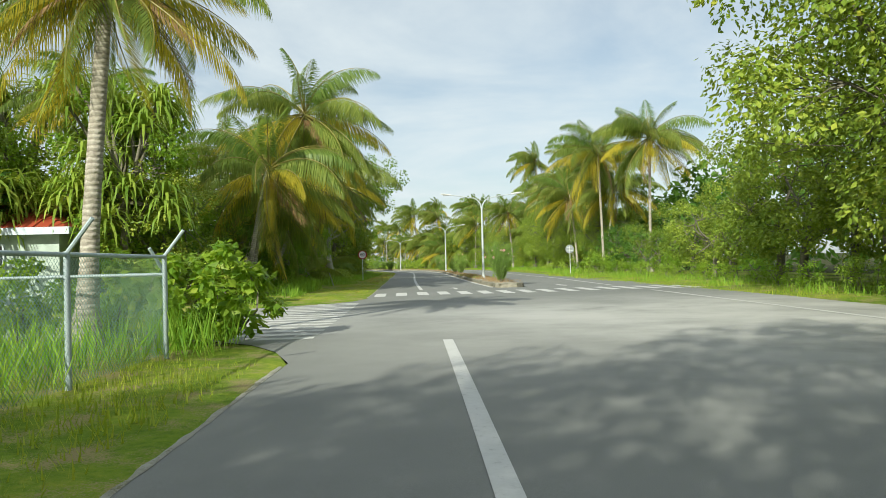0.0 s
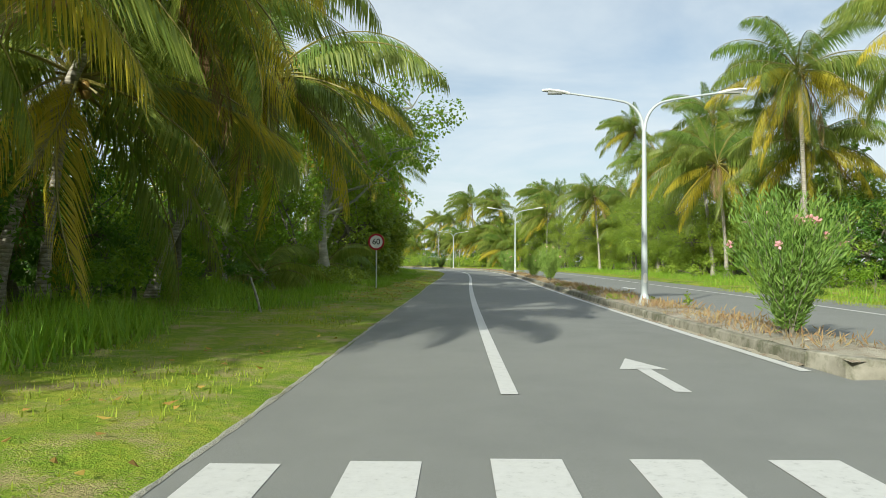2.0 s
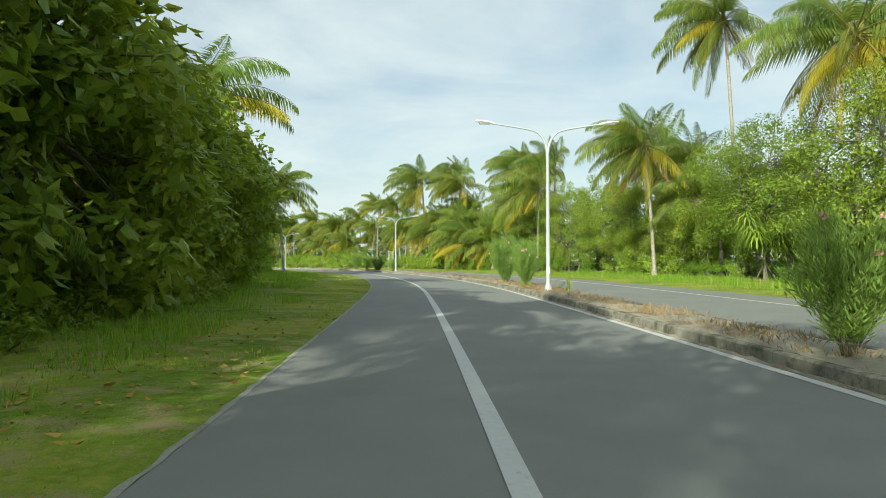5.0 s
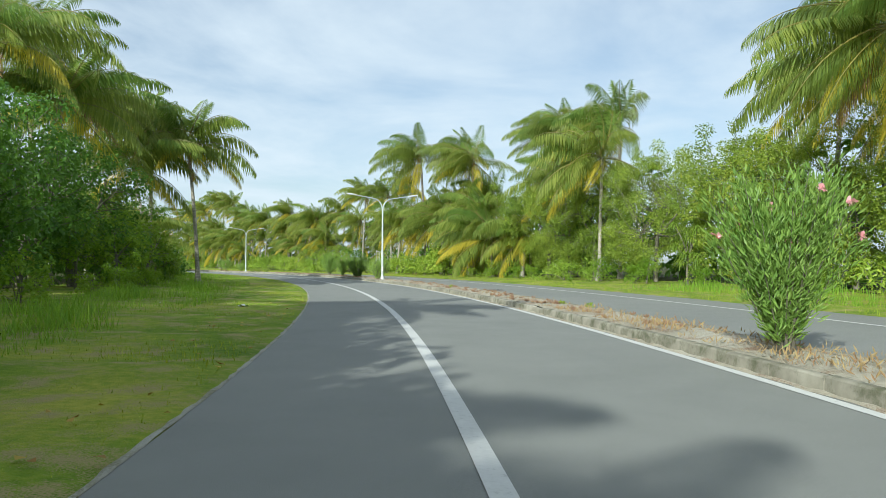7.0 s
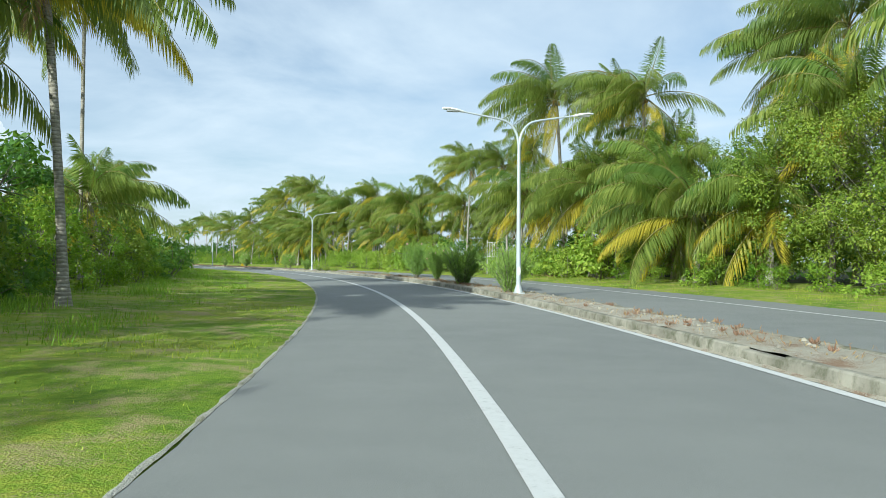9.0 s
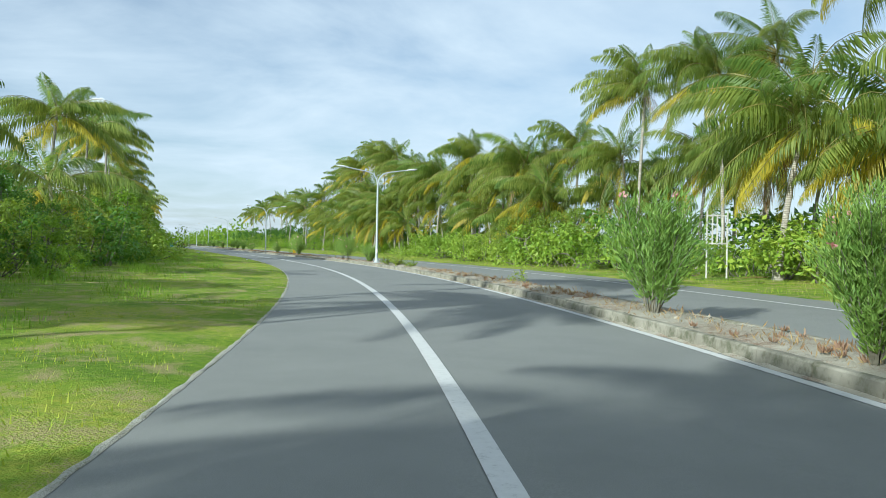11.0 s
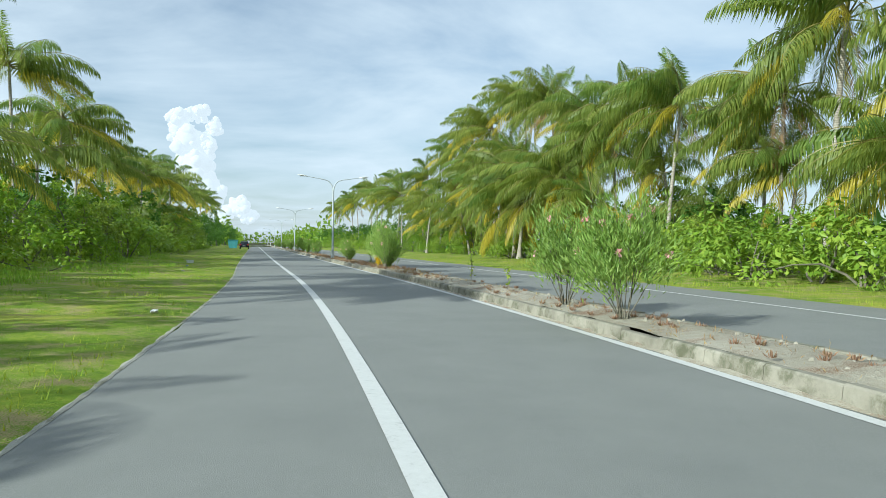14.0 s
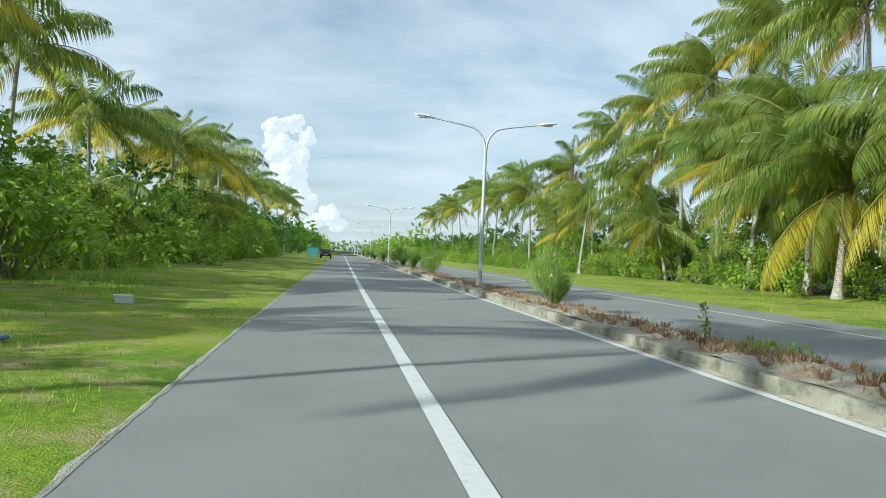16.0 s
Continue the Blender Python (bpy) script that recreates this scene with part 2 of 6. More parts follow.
OLEANDER = leaf_mat("oleander_leaf", (0.075, 0.165, 0.036), (0.180, 0.300, 0.062), (0.34, 0.45, 0.115), 0.42, 0.36)
PETAL = leaf_mat("pink_petal", (0.66, 0.26, 0.33), (0.76, 0.38, 0.44), (0.82, 0.52, 0.56), 0.6, 0.3)
PALM_BARK = palm_bark_mat()
BARK = bark_mat("tree_bark", (0.13, 0.115, 0.09), (0.30, 0.27, 0.22))
RACHIS = plain_mat("palm_midrib", (0.24, 0.21, 0.05), 0.5)
COCONUT = plain_mat("coconut_husk", (0.32, 0.20, 0.05), 0.5)
STEEL = plain_mat("galvanised_steel", (0.62, 0.64, 0.64), 0.42, 0.35, 0.06)
LAMP_PAINT = plain_mat("lamp_pole_paint", (0.45, 0.49, 0.50), 0.45, 0.1, 0.06)
LAMP_HEAD = plain_mat("lamp_head_casing", (0.72, 0.72, 0.68), 0.45, 0.1, 0.06)
SAND_EDGE = ground_mat("sandy_road_edge", [(0.3, (0.28, 0.27, 0.22)), (0.7, (0.47, 0.46, 0.41))], (0.22, 0.21, 0.13), 1.2, 0.62)
LAMP_GLASS = plain_mat("lamp_lens", (0.30, 0.31, 0.31), 0.2)

# ---- geometry helpers ----


class Geo:
    """Vertices and faces gathered as arrays, then made into one mesh."""

    def __init__(self):
        self.v, self.f, self.k, self.count = [], [], [], 0

    def add(self, verts, faces, slot=0):
        verts, faces = np.asarray(verts, float).reshape(-1, 3), np.asarray(faces, int)
        self.v.append(verts)
        self.f.append(faces + self.count)
        self.k.append(slot)
        self.count += len(verts)
        return self

    def box(self, lo, hi, slot=0):
        (a, b, c), (d, e, f) = lo, hi
        v = [(a, b, c), (d, b, c), (d, e, c), (a, e, c), (a, b, f), (d, b, f), (d, e, f), (a, e, f)]
        return self.add(v, [(0, 3, 2, 1), (4, 5, 6, 7), (0, 1, 5, 4), (1, 2, 6, 5), (2, 3, 7, 6), (3, 0, 4, 7)], slot)

    def tube(self, pts, radii, sides=6, slot=0, cap=True):
        pts = np.asarray(pts, float)
        n = len(pts)
        radii = np.broadcast_to(np.asarray(radii, float), (n,))
        tan = np.gradient(pts, axis=0)
        tan /= np.linalg.norm(tan, axis=1)[:, None] + 1e-9
        ref = np.array((1.0, 0, 0)) if abs(tan[0][0]) < 0.8 else np.array((0, 1.0, 0))
        u = np.cross(tan, ref)
        u /= np.linalg.norm(u, axis=1)[:, None] + 1e-9
        w = np.cross(tan, u)
        a = np.arange(sides) * 2 * math.pi / sides
        ring = np.cos(a)[None, :, None] * u[:, None, :] + np.sin(a)[None, :, None] * w[:, None, :]
        v = (pts[:, None, :] + ring * radii[:, None, None]).reshape(-1, 3)
        i, j = np.meshgrid(np.arange(n - 1), np.arange(sides), indexing="ij")
        j2 = (j + 1) % sides
        f = np.stack([i * sides + j, i * sides + j2, (i + 1) * sides + j2, (i + 1) * sides + j], -1).reshape(-1, 4)
        self.add(v, f, slot)
        if cap:
            self.add(v[-sides:], [tuple(range(sides))] if sides <= 4 else [(0, k, k + 1) for k in range(1, sides - 1)], slot)
        return self

    def leaves(self, base, way, side, length, width, slot=0, fold=0.12):
        """Pointed leaves: base points, unit directions, unit side directions."""
        n = len(base)
        length, width = np.broadcast_to(length, (n,))[:, None], np.broadcast_to(width, (n,))[:, None]
        up = np.cross(way, side)
        mid = base + way * length * 0.45
        v = np.stack([base, mid + side * width * 0.5 + up * width * fold, base + way * length - up * length * 0.08, mid - side * width * 0.5 + up * width * fold], 1)
        i = np.arange(n)[:, None] * 4
        return self.add(v.reshape(-1, 3), i + np.array([[0, 1, 2, 3]]), slot)

    def mesh(self, name, *mats, smooth=False):
        me = bpy.data.meshes.new(name)
        v = np.concatenate(self.v)
        sizes = np.concatenate([np.full(len(f), f.shape[1]) for f in self.f])
        loops = np.concatenate([f.ravel() for f in self.f])
        slots = np.concatenate([np.full(len(f), k) for f, k in zip(self.f, self.k)])
        me.vertices.add(len(v))
        me.vertices.foreach_set("co", v.astype(np.float32).ravel())
        me.loops.add(len(loops))
        me.loops.foreach_set("vertex_index", loops.astype(np.int32))
        me.polygons.add(len(sizes))
        me.polygons.foreach_set("loop_start", np.concatenate([[0], np.cumsum(sizes)[:-1]]).astype(np.int32))
        me.polygons.foreach_set("material_index", slots.astype(np.int32))
        me.polygons.foreach_set("use_smooth", np.full(len(sizes), smooth))
        for m in mats:
            me.materials.append(m)
        me.update(calc_edges=True)
        me.validate()
        return me


def part(name, geo, mats, parent, label="", smooth=False):
    """One mesh object under a thing or a part (geo: a Geo or a finished mesh)."""
    me = geo if isinstance(geo, bpy.types.Mesh) else geo.mesh(name, *(mats if isinstance(mats, (list, tuple)) else [mats]), smooth=smooth)
    ob = new(name, me)
    ob.parent = parent
    if label:
        tagged(ob, label)
    return ob


def thing(name, x, y, z=0.0, turn=0.0, label="", category="", group="", kind="", scale=1.0):
    ob = new(name)
    ob.empty_display_size = 0.2
    ob.matrix_basis = pose(x, y, z, 0, 0, turn) @ Matrix.Scale(scale, 4)
    return tagged(ob, label, category, group, kind)


def solid(name, geo, mats, label="", category="", group="", kind="", smooth=False):
    ob = new(name, geo.mesh(name, *(mats if isinstance(mats, (list, tuple)) else [mats]), smooth=smooth))
    return tagged(ob, label, category, group, kind)


def unit(v):
    return v / (np.linalg.norm(v, axis=-1, keepdims=True) + 1e-9)


# ---- the road's line: the painted line between the near carriageway's lanes ----
BENDS = [(0, 1.614), (35, 3.457), (70, 2.048), (95, 3.209), (110, 6.859), (125, 10.751), (140, 15.154), (160, 21.16), (180, 27.128), (200, 33.227), (225, 36.823), (260, 36.44)]
_s = np.arange(0, 900, 0.5)
_h = np.radians(np.interp(_s, [b[0] for b in BENDS], [b[1] for b in BENDS]))
_x = 0.428 + np.concatenate([[0], np.cumsum(-np.sin(_h[:-1]) * 0.5)])
_y = np.concatenate([[0], np.cumsum(np.cos(_h[:-1]) * 0.5)])


def road(s, off=0.0):
    """Place and heading (radians) at s metres along the road and off metres to its right."""
    s, off = np.asarray(s, float), np.asarray(off, float)
    h = np.interp(s, _s, _h)
    back = np.minimum(s, 0)
    x = np.interp(s, _s, _x) - np.sin(h) * back
    y = np.interp(s, _s, _y) + np.cos(h) * back
    return x + np.cos(h) * off, y + np.sin(h) * off, h


def at_road(s, off, z=0.0):
    x, y, h = road(s, off)
    return float(x), float(y), z, math.degrees(float(h))


def strip(geo, s, offs, zs, slot=0):
    """A sheet along the road: offs and zs are rows of values (or functions of s) across it."""
    s = np.asarray(s, float)
    cols = []
    for o, z in zip(offs, zs):
        o = o(s) if callable(o) else np.full_like(s, o)
        z = z(s) if callable(z) else np.full_like(s, z)
        x, y, _ = road(s, o)
        cols.append(np.stack([x, y, z], -1))
    v = np.stack(cols, 1)
    n, m = len(s), len(cols)
    i, j = np.meshgrid(np.arange(n - 1), np.arange(m - 1), indexing="ij")
    f = np.stack([i * m + j, i * m + j + 1, (i + 1) * m + j + 1, (i + 1) * m + j], -1).reshape(-1, 4)
    geo.add(v.reshape(-1, 3), f, slot)
    return geo


def wob(seed, amp, wave):
    """A smooth uneven function of s."""
    r = np.random.default_rng(seed)
    k = [(amp / (i + 1) ** 0.6, wave / (1.9 ** i), r.uniform(0, 6.3)) for i in range(5)]
    return lambda s: sum(a * np.sin(2 * math.pi * s / w + p) for a, w, p in k)


# near carriageway -2.2 to 3.7, median 3.7 to 5.1, far carriageway 5.1 to 11.9
LEFT, KERB_IN, KERB_OUT, FAR_LINE, RIGHT = -2.2, 3.68, 5.12, 9.75, 11.8


def left_edge(s):
    """Offset of the asphalt's ragged left edge."""
    return np.interp(s, [29, 34, 40, 56, 64, 95, 160, 200, 212, 226, 236, 260], [-2.2, -2.12, -2.08, -2.0, -2.14, -2.27, -2.29, -2.31, -2.25, -2.15, -2.2, -2.2])



S_ALL = np.concatenate([np.arange(-60, 300, 1.0), np.arange(300, 861, 10.0)])


def build_ground():
    # one sheet to the horizon, low beside the road and a little higher under the trees
    fine = np.arange(-150, 60.1, 3.0)
    xs = np.concatenate([[-4000, -1500, -600, -300, -200], fine, [90, 150, 300, 700, 1500, 4000]])
    ys = np.concatenate([[-4000, -1500, -500, -200, -100], np.arange(-60, 330.1, 3.0), [360, 420, 520, 800, 1500, 4000]])
    X, Y = np.meshgrid(xs, ys, indexing="ij")
    sx, sy, sh = road(np.arange(-200, 800, 2.0))
    d = np.full(X.shape, 1e9)
    o = np.zeros(X.shape)
    for a, b, h in zip(sx, sy, sh):
        q = (X - a) ** 2 + (Y - b) ** 2
        near = q < d
        d[near] = q[near]
        o[near] = ((X - a) * np.cos(h) + (Y - b) * np.sin(h))[near]
    Z = np.where(o < 0, np.interp(-o, [0, 9, 13, 400], [-0.12, -0.12, 0.22, 0.3]), np.interp(o, [0, 15, 19, 400], [-0.12, -0.12, 0.22, 0.3]))
    side = (X < -3) & (X > -40) & (Y > 9) & (Y < 29)
    Z[side] = -0.12
    n, m = X.shape
    i, j = np.meshgrid(np.arange(n - 1), np.arange(m - 1), indexing="ij")
    f = np.stack([i * m + j, (i + 1) * m + j, (i + 1) * m + j + 1, i * m + j + 1], -1).reshape(-1, 4)
    solid("ground", Geo().add(np.stack([X, Y, Z], -1).reshape(-1, 3), f), FOREST_FLOOR, "leaf-littered soil under the trees, flat to the horizon", "ground", kind="structure", smooth=True)


def build_roads():
    e = wob(3, 0.016, 9)
    g = Geo()
    strip(g, S_ALL, [lambda s: left_edge(s) + e(s), 0.0, KERB_IN + 0.02], [0, 0.03, 0.0])
    solid("road_near", g, ASPHALT, "worn grey asphalt carriageway with pale sand dust", "road", kind="structure")
    g = Geo()
    e2 = wob(5, 0.035, 9)
    edge = lambda s: np.interp(s, [-60, 10, 45, 900], [9.9, 10.2, RIGHT, RIGHT]) + e2(s)
    strip(g, S_ALL, [KERB_OUT - 0.02, 8.0, edge], [0.0, 0.03, 0.0])
    solid("road_far", g, ASPHALT, "worn grey asphalt carriageway beyond the median", "road", kind="structure")
    g = Geo()
    s = np.arange(-60, 35.01, 1.0)
    strip(g, s, [KERB_IN + 0.02, 4.4, KERB_OUT - 0.02], [0.0, 0.012, 0.0])
    solid("road_crossing", g, ASPHALT, "dusty asphalt of the gap in the median", "road", kind="structure")
    # side road to the left, with flared corners
    g = Geo()
    off = np.array([-2.16, -2.6, -3.2, -4.2, -5.6, -8, -14, -26, -45])
    near = np.array([9.6, 11.0, 12.1, 13.0, 13.4, 13.6, 13.8, 14.0, 14.5])
    far = np.array([27.6, 25.7, 24.6, 23.8, 22.9, 22.0, 21.4, 21.0, 20.9])
    rows = []
    for k in np.linspace(0, 1, 9):
        x, y, _ = road(near + (far - near) * k, off)
        rows.append(np.stack([x, y, np.full_like(x, 0.002)], -1))
    v = np.stack(rows, 1)
    n, m = v.shape[:2]
    i, j = np.meshgrid(np.arange(n - 1), np.arange(m - 1), indexing="ij")
    g.add(v.reshape(-1, 3), np.stack([i * m + j, i * m + j + 1, (i + 1) * m + j + 1, (i + 1) * m + j], -1).reshape(-1, 4))
    solid("road_side", g, ASPHALT, "sand-dusted asphalt mouth of a side road", "road", kind="structure")


# edges of the side road's mouth: distance along the road against offset
MOUTH_NEAR = [(8.6, -2.18), (9.6, -2.2), (11.0, -2.6), (12.1, -3.2), (13.0, -4.2), (13.4, -5.6), (13.6, -8.0), (13.8, -14.0), (14.0, -26.0), (14.5, -45.0)]
MOUTH_FAR = [(20.9, -45.0), (21.0, -26.0), (21.4, -14.0), (22.0, -8.0), (22.9, -5.6), (23.8, -4.2), (24.6, -3.2), (25.7, -2.6), (27.6, -2.2), (28.6, -2.18)]


def build_verges():
    g = Geo()
    lift = wob(8, 0.02, 4)
    for ends, s in ((MOUTH_NEAR, np.concatenate([np.arange(-60, 8.6, 0.5), np.arange(8.6, 13.6, 0.15), [13.7, 13.8, 13.9, 14.0, 14.25, 14.5]])),
                    (MOUTH_FAR, np.concatenate([[20.9, 20.95, 21.0, 21.05, 21.1, 21.2, 21.3], np.arange(21.4, 29, 0.15), np.arange(29, 300, 0.5), np.arange(300, 860, 8.0)]))):
        inner = lambda q, e=ends: np.interp(q, [k[0] for k in e], [k[1] for k in e])
        shift = lambda q: np.where(q > 28.6, left_edge(q) + 2.18, 0.0)
        strip(g, s, [lambda q: inner(q) + shift(q) + 0.02, lambda q: inner(q) + shift(q) - 0.2, lambda q: inner(q) - 0.9, lambda q: np.minimum(inner(q) - 2.5, -4.7), lambda q: np.minimum(inner(q) - 5, -8.0), lambda q: np.minimum(inner(q) - 9, -13.5)],
              [-0.012, 0.014, lambda q: 0.035 + lift(q), lambda q: 0.07 + lift(q), 0.16, 0.27])
    solid("verge_left", g, VERGE, "uneven mown grass verge with bare patches", "verge", kind="structure", smooth=True)
    g = Geo()
    s = S_ALL
    e2 = wob(5, 0.035, 9)
    edge = lambda s: np.interp(s, [-60, 10, 45, 900], [9.9, 10.2, RIGHT, RIGHT]) - 0.2 + e2(s)
    strip(g, s, [edge, lambda s: edge(s) + 0.8, lambda s: edge(s) + 3, 17.5, 20.5], [-0.03, lambda s: 0.04 + lift(s), 0.08, 0.16, 0.26])
    solid("verge_right", g, VERGE, "grass verge between the road and the woods", "verge", kind="structure", smooth=True)


def build_sand_edge():
    g = Geo()
    r = np.random.default_rng(41)
    for s0, s1 in ((-60, 9.4), (27.9, 330)):
        s = np.arange(s0, s1, 0.1)
        jag = lambda k: np.convolve(r.normal(0, k, len(s)), (0.3, 0.4, 0.3), "same")
        inner, outer, top = jag(0.01), jag(0.018), jag(0.003)
        strip(g, s, [lambda q: left_edge(q) + 0.015 + inner, lambda q: left_edge(q) - 0.015, lambda q: left_edge(q) - 0.042 + outer], [0.004, lambda q: 0.010 + top, 0.004])
    solid("road_edge_sand", g, SAND_EDGE, "pale sandy crumbling edge of the asphalt", "road edge", kind="structure")


def line_strip(name, s0, s1, off, width, label, step=1.0, z=0.006):
    g = Geo()
    s = np.append(np.arange(s0, s1, step), s1)
    crown = 0.03
    zz = z + (crown * 0.98 if not callable(off) else 0.012)
    o = off if callable(off) else (lambda q: np.full_like(q, off))
    strip(g, s, [lambda q: o(q) - width / 2, lambda q: o(q) + width / 2], [zz, zz])
    return solid(name, g, PAINT, label, "road marking", kind="structure")


def build_markings():
    line_strip("lane_line", -60, 11.7, 0.0, 0.16, "worn white painted lane line", z=0.008)
    line_strip("lane_line", 33.9, 860, 0.0, 0.16, "worn white painted lane line", z=0.008)
    line_strip("edge_line", 35.6, 860, lambda s: 3.50 + 0.0 * s, 0.14, "white painted line along the kerb", z=-0.0045)
    far = lambda s: np.interp(s, [-60, 13, 31, 50, 900], [7.7, 8.05, 8.75, FAR_LINE, FAR_LINE])
    line_strip("lane_line", -60, 27.5, far, 0.14, "white painted lane line beyond the junction", z=0.024)
    line_strip("lane_line", 33.5, 860, far, 0.14, "white painted lane line beyond the median", z=0.012)
    # main crossing: bars along the road
    cw = thing("zebra_crossing", *at_road(30.1, 0)[:3], 0, "white zebra crossing bars painted across both carriageways", "zebra crossing", kind="structure")
    x0, y0, _, _ = at_road(30.1, 0)
    for k in range(16):
        o = -1.78 + 0.86 * k
        g = Geo()
        sk = 0.03 * k
        s = np.array([28.55, 29.3, 30.2, 31.0, 31.65]) + sk
        zz = lambda q: 0.007 + (np.interp(o, [-2.2, 0, 3.7], [0.0, 0.03, 0.0]) if o < 3.7 else np.interp(o, [3.7, 5.1, 8, 12], [0.004, 0.006, 0.03, 0.0])) + 0 * q
        strip(g, s, [o - 0.22, o + 0.22], [zz, zz])
        ob = part("crossing_bar", g, PAINT, cw)
        ob.matrix_parent_inverse = cw.matrix_basis.inverted()
    # side-road crossing: bars parallel to the main road's cross direction
    cs = thing("zebra_crossing", *at_road(15, -4)[:3], 0, "dusty white zebra crossing bars over the side road", "zebra crossing", kind="structure")
    for k in range(16):
        s0 = 12.8 + 0.755 * k
        a, b = -2.3, max(-4.3, float(np.interp(s0, [12.6, 13.4, 22.0, 23.8, 24.6], [-3.0, -4.3, -4.3, -4.0, -3.1])))
        g = Geo()
        strip(g, np.array([s0, s0 + 0.36]), [a, a + (b - a) * 0.5, b], [0.0055, 0.0055, 0.0055])
        ob = part("crossing_bar", g, DUSTY_PAINT, cs)
        ob.matrix_parent_inverse = cs.matrix_basis.inverted()
    # arrows
    for s0, off, way in ((35.2, 1.66, 1), (36.2, 7.0, -1), (61.5, 7.3, -1)):
        g = Geo()
        pts = [(-0.08, -1.05), (0.08, -1.05), (0.08, 0.45), (0.28, 0.40), (0.0, 1.35), (-0.28, 0.40), (-0.08, 0.45)]
        v = []
        for a, b in pts:
            x, y, _ = road(s0 + way * b, off + way * a)
            v.append((float(x), float(y), 0.006 + float(np.interp(off + way * a, [0, 3.7, 5.1, 8.0], [0.03, 0.0, 0.0, 0.03]))))
        g.add(v, [(0, 1, 2, 6)]).add(v, [(3, 4, 5)])
        solid("road_arrow", g, PAINT, "white painted arrow on the asphalt", "road marking", kind="structure")


def kerb_block(length):
    """A kerb stone with a battered face and worn top edges; its face looks along -x."""
    g = Geo()
    h, w, b = 0.175, 0.14, 0.022
    prof = [(-0.02, -0.06), (0.0, h - b), (b, h), (w - b, h), (w, h - b), (w, -0.06)]
    n = len(prof)
    v = [(x, y, z) for y in (0.0008, length - 0.0008) for x, z in prof]
    f = [(i, i + n, i + 1 + n, i + 1) for i in range(n - 1)]
    g.add(v, np.array(f))
    for k, o in ((0, 1), (n, -1)):
        idx = [(0, 1, 4, 5), (1, 2, 3, 4)]
        g.add(v, np.array([tuple(k + q for q in (i if o == 1 else i[::-1])) for i in idx]))
    return g


def build_median():
    s = np.concatenate([np.arange(35.2, 330, 0.5), np.arange(330, 860, 8.0)])
    g = Geo()
    b1, b2 = wob(31, 0.025, 3), wob(32, 0.02, 1.7)
    strip(g, s, [KERB_IN + 0.12, KERB_IN + 0.4, 4.4, KERB_OUT - 0.4, KERB_OUT - 0.12], [lambda q: 0.165 + 0.5 * b2(q), lambda q: 0.185 + b2(q), lambda q: 0.215 + b1(q), lambda q: 0.185 + b2(q), lambda q: 0.165 + 0.5 * b1(q)])
    x = thing("median", *at_road(36, 4.4)[:3], 0, "raised median of sandy soil between concrete kerbs", "median", kind="structure")
    ob = part("median_soil", g, MEDIAN_SOIL, x, smooth=True)
    ob.matrix_parent_inverse = x.matrix_basis.inverted()
    blk = kerb_block(1.0).mesh("kerb_block", KERB)
    rng = random.Random(4)
    for i in range(280):
        a, b, _, h = at_road(36.0 + i, KERB_IN)
        k = part("kerb_block", blk, None, x)
        k.matrix_parent_inverse = x.matrix_basis.inverted()
        k.matrix_basis = pose(a, b, rng.uniform(-0.008, 0.004) - (0.03 if rng.random() < 0.05 else 0), rng.uniform(-0.3, 0.3), rng.uniform(-0.6, 0.6), h + rng.uniform(-0.12, 0.12))
    g = Geo()
    base = kerb_block(1.0)
    bv = np.concatenate(base.v)
    for i in range(500):
        for side in ((1,) if i < 280 else (0, 1)):
            a, b, _, h = at_road(36.0 + i + (1 if side else 0), KERB_OUT if side else KERB_IN)
            if i > 300 and i % 4:
                continue
            m = np.array(pose(a, b, rng.uniform(-0.012, 0.008), 0, rng.uniform(-1, 1), h + (180 if side else 0)) @ Matrix.Diagonal((1, 4.0 if i > 300 else 1, 1, 1)))
            c0 = g.count
            g.add((np.c_[bv, np.ones(len(bv))] @ m.T)[:, :3], base.f[0])
            for f in base.f[1:]:
                g.f.append(f + c0)
                g.k.append(0)
    ob = part("kerb_row", g, KERB, x)
    ob["kind"] = "stuff"
    ob.matrix_parent_inverse = x.matrix_basis.inverted()
    # rounded nose
    for k in range(5):
        a0, a1 = math.pi * k / 5, math.pi * (k + 1) / 5
        cx, r = (KERB_IN + KERB_OUT) / 2, (KERB_OUT - KERB_IN) / 2
        p, q = [(36.0 - math.sin(a) * r * 1.5, cx - math.cos(a) * r) for a in (a0, a1)]
        gg = Geo()
        v = []
        for (ss, oo), (si, oi_) in ((p, (36 + (p[0] - 36) * 0.8, cx + (p[1] - cx) * 0.8)), (q, (36 + (q[0] - 36) * 0.8, cx + (q[1] - cx) * 0.8))):
            for s_, o_, z in ((ss, oo, -0.05), (ss, oo, 0.185), (36 + (ss - 36) * 0.97, cx + (oo - cx) * 0.97, 0.2), (si, oi_, 0.2), (si, oi_, 0.05)):
                u, w, _ = road(s_, o_)
                v.append((float(u), float(w), z))
        gg.add(v, [(i, i + 1, i + 6, i + 5) for i in range(4)]).add(v, [(0, 1, 3, 4), (5, 9, 8, 6)])
        ob = part("kerb_block", gg, KERB, x)
        ob.matrix_parent_inverse = x.matrix_basis.inverted()
    gg = Geo()
    cx, r = (KERB_IN + KERB_OUT) / 2, (KERB_OUT - KERB_IN) / 2 * 0.82
    v = [tuple(float(q) for q in road(36.0, cx)[:2]) + (0.24,)]
    for k in range(9):
        a = math.pi * k / 8
        u, w, _ = road(36.0 - math.sin(a) * r * 1.5, cx - math.cos(a) * r)
        v.append((float(u), float(w), 0.15))
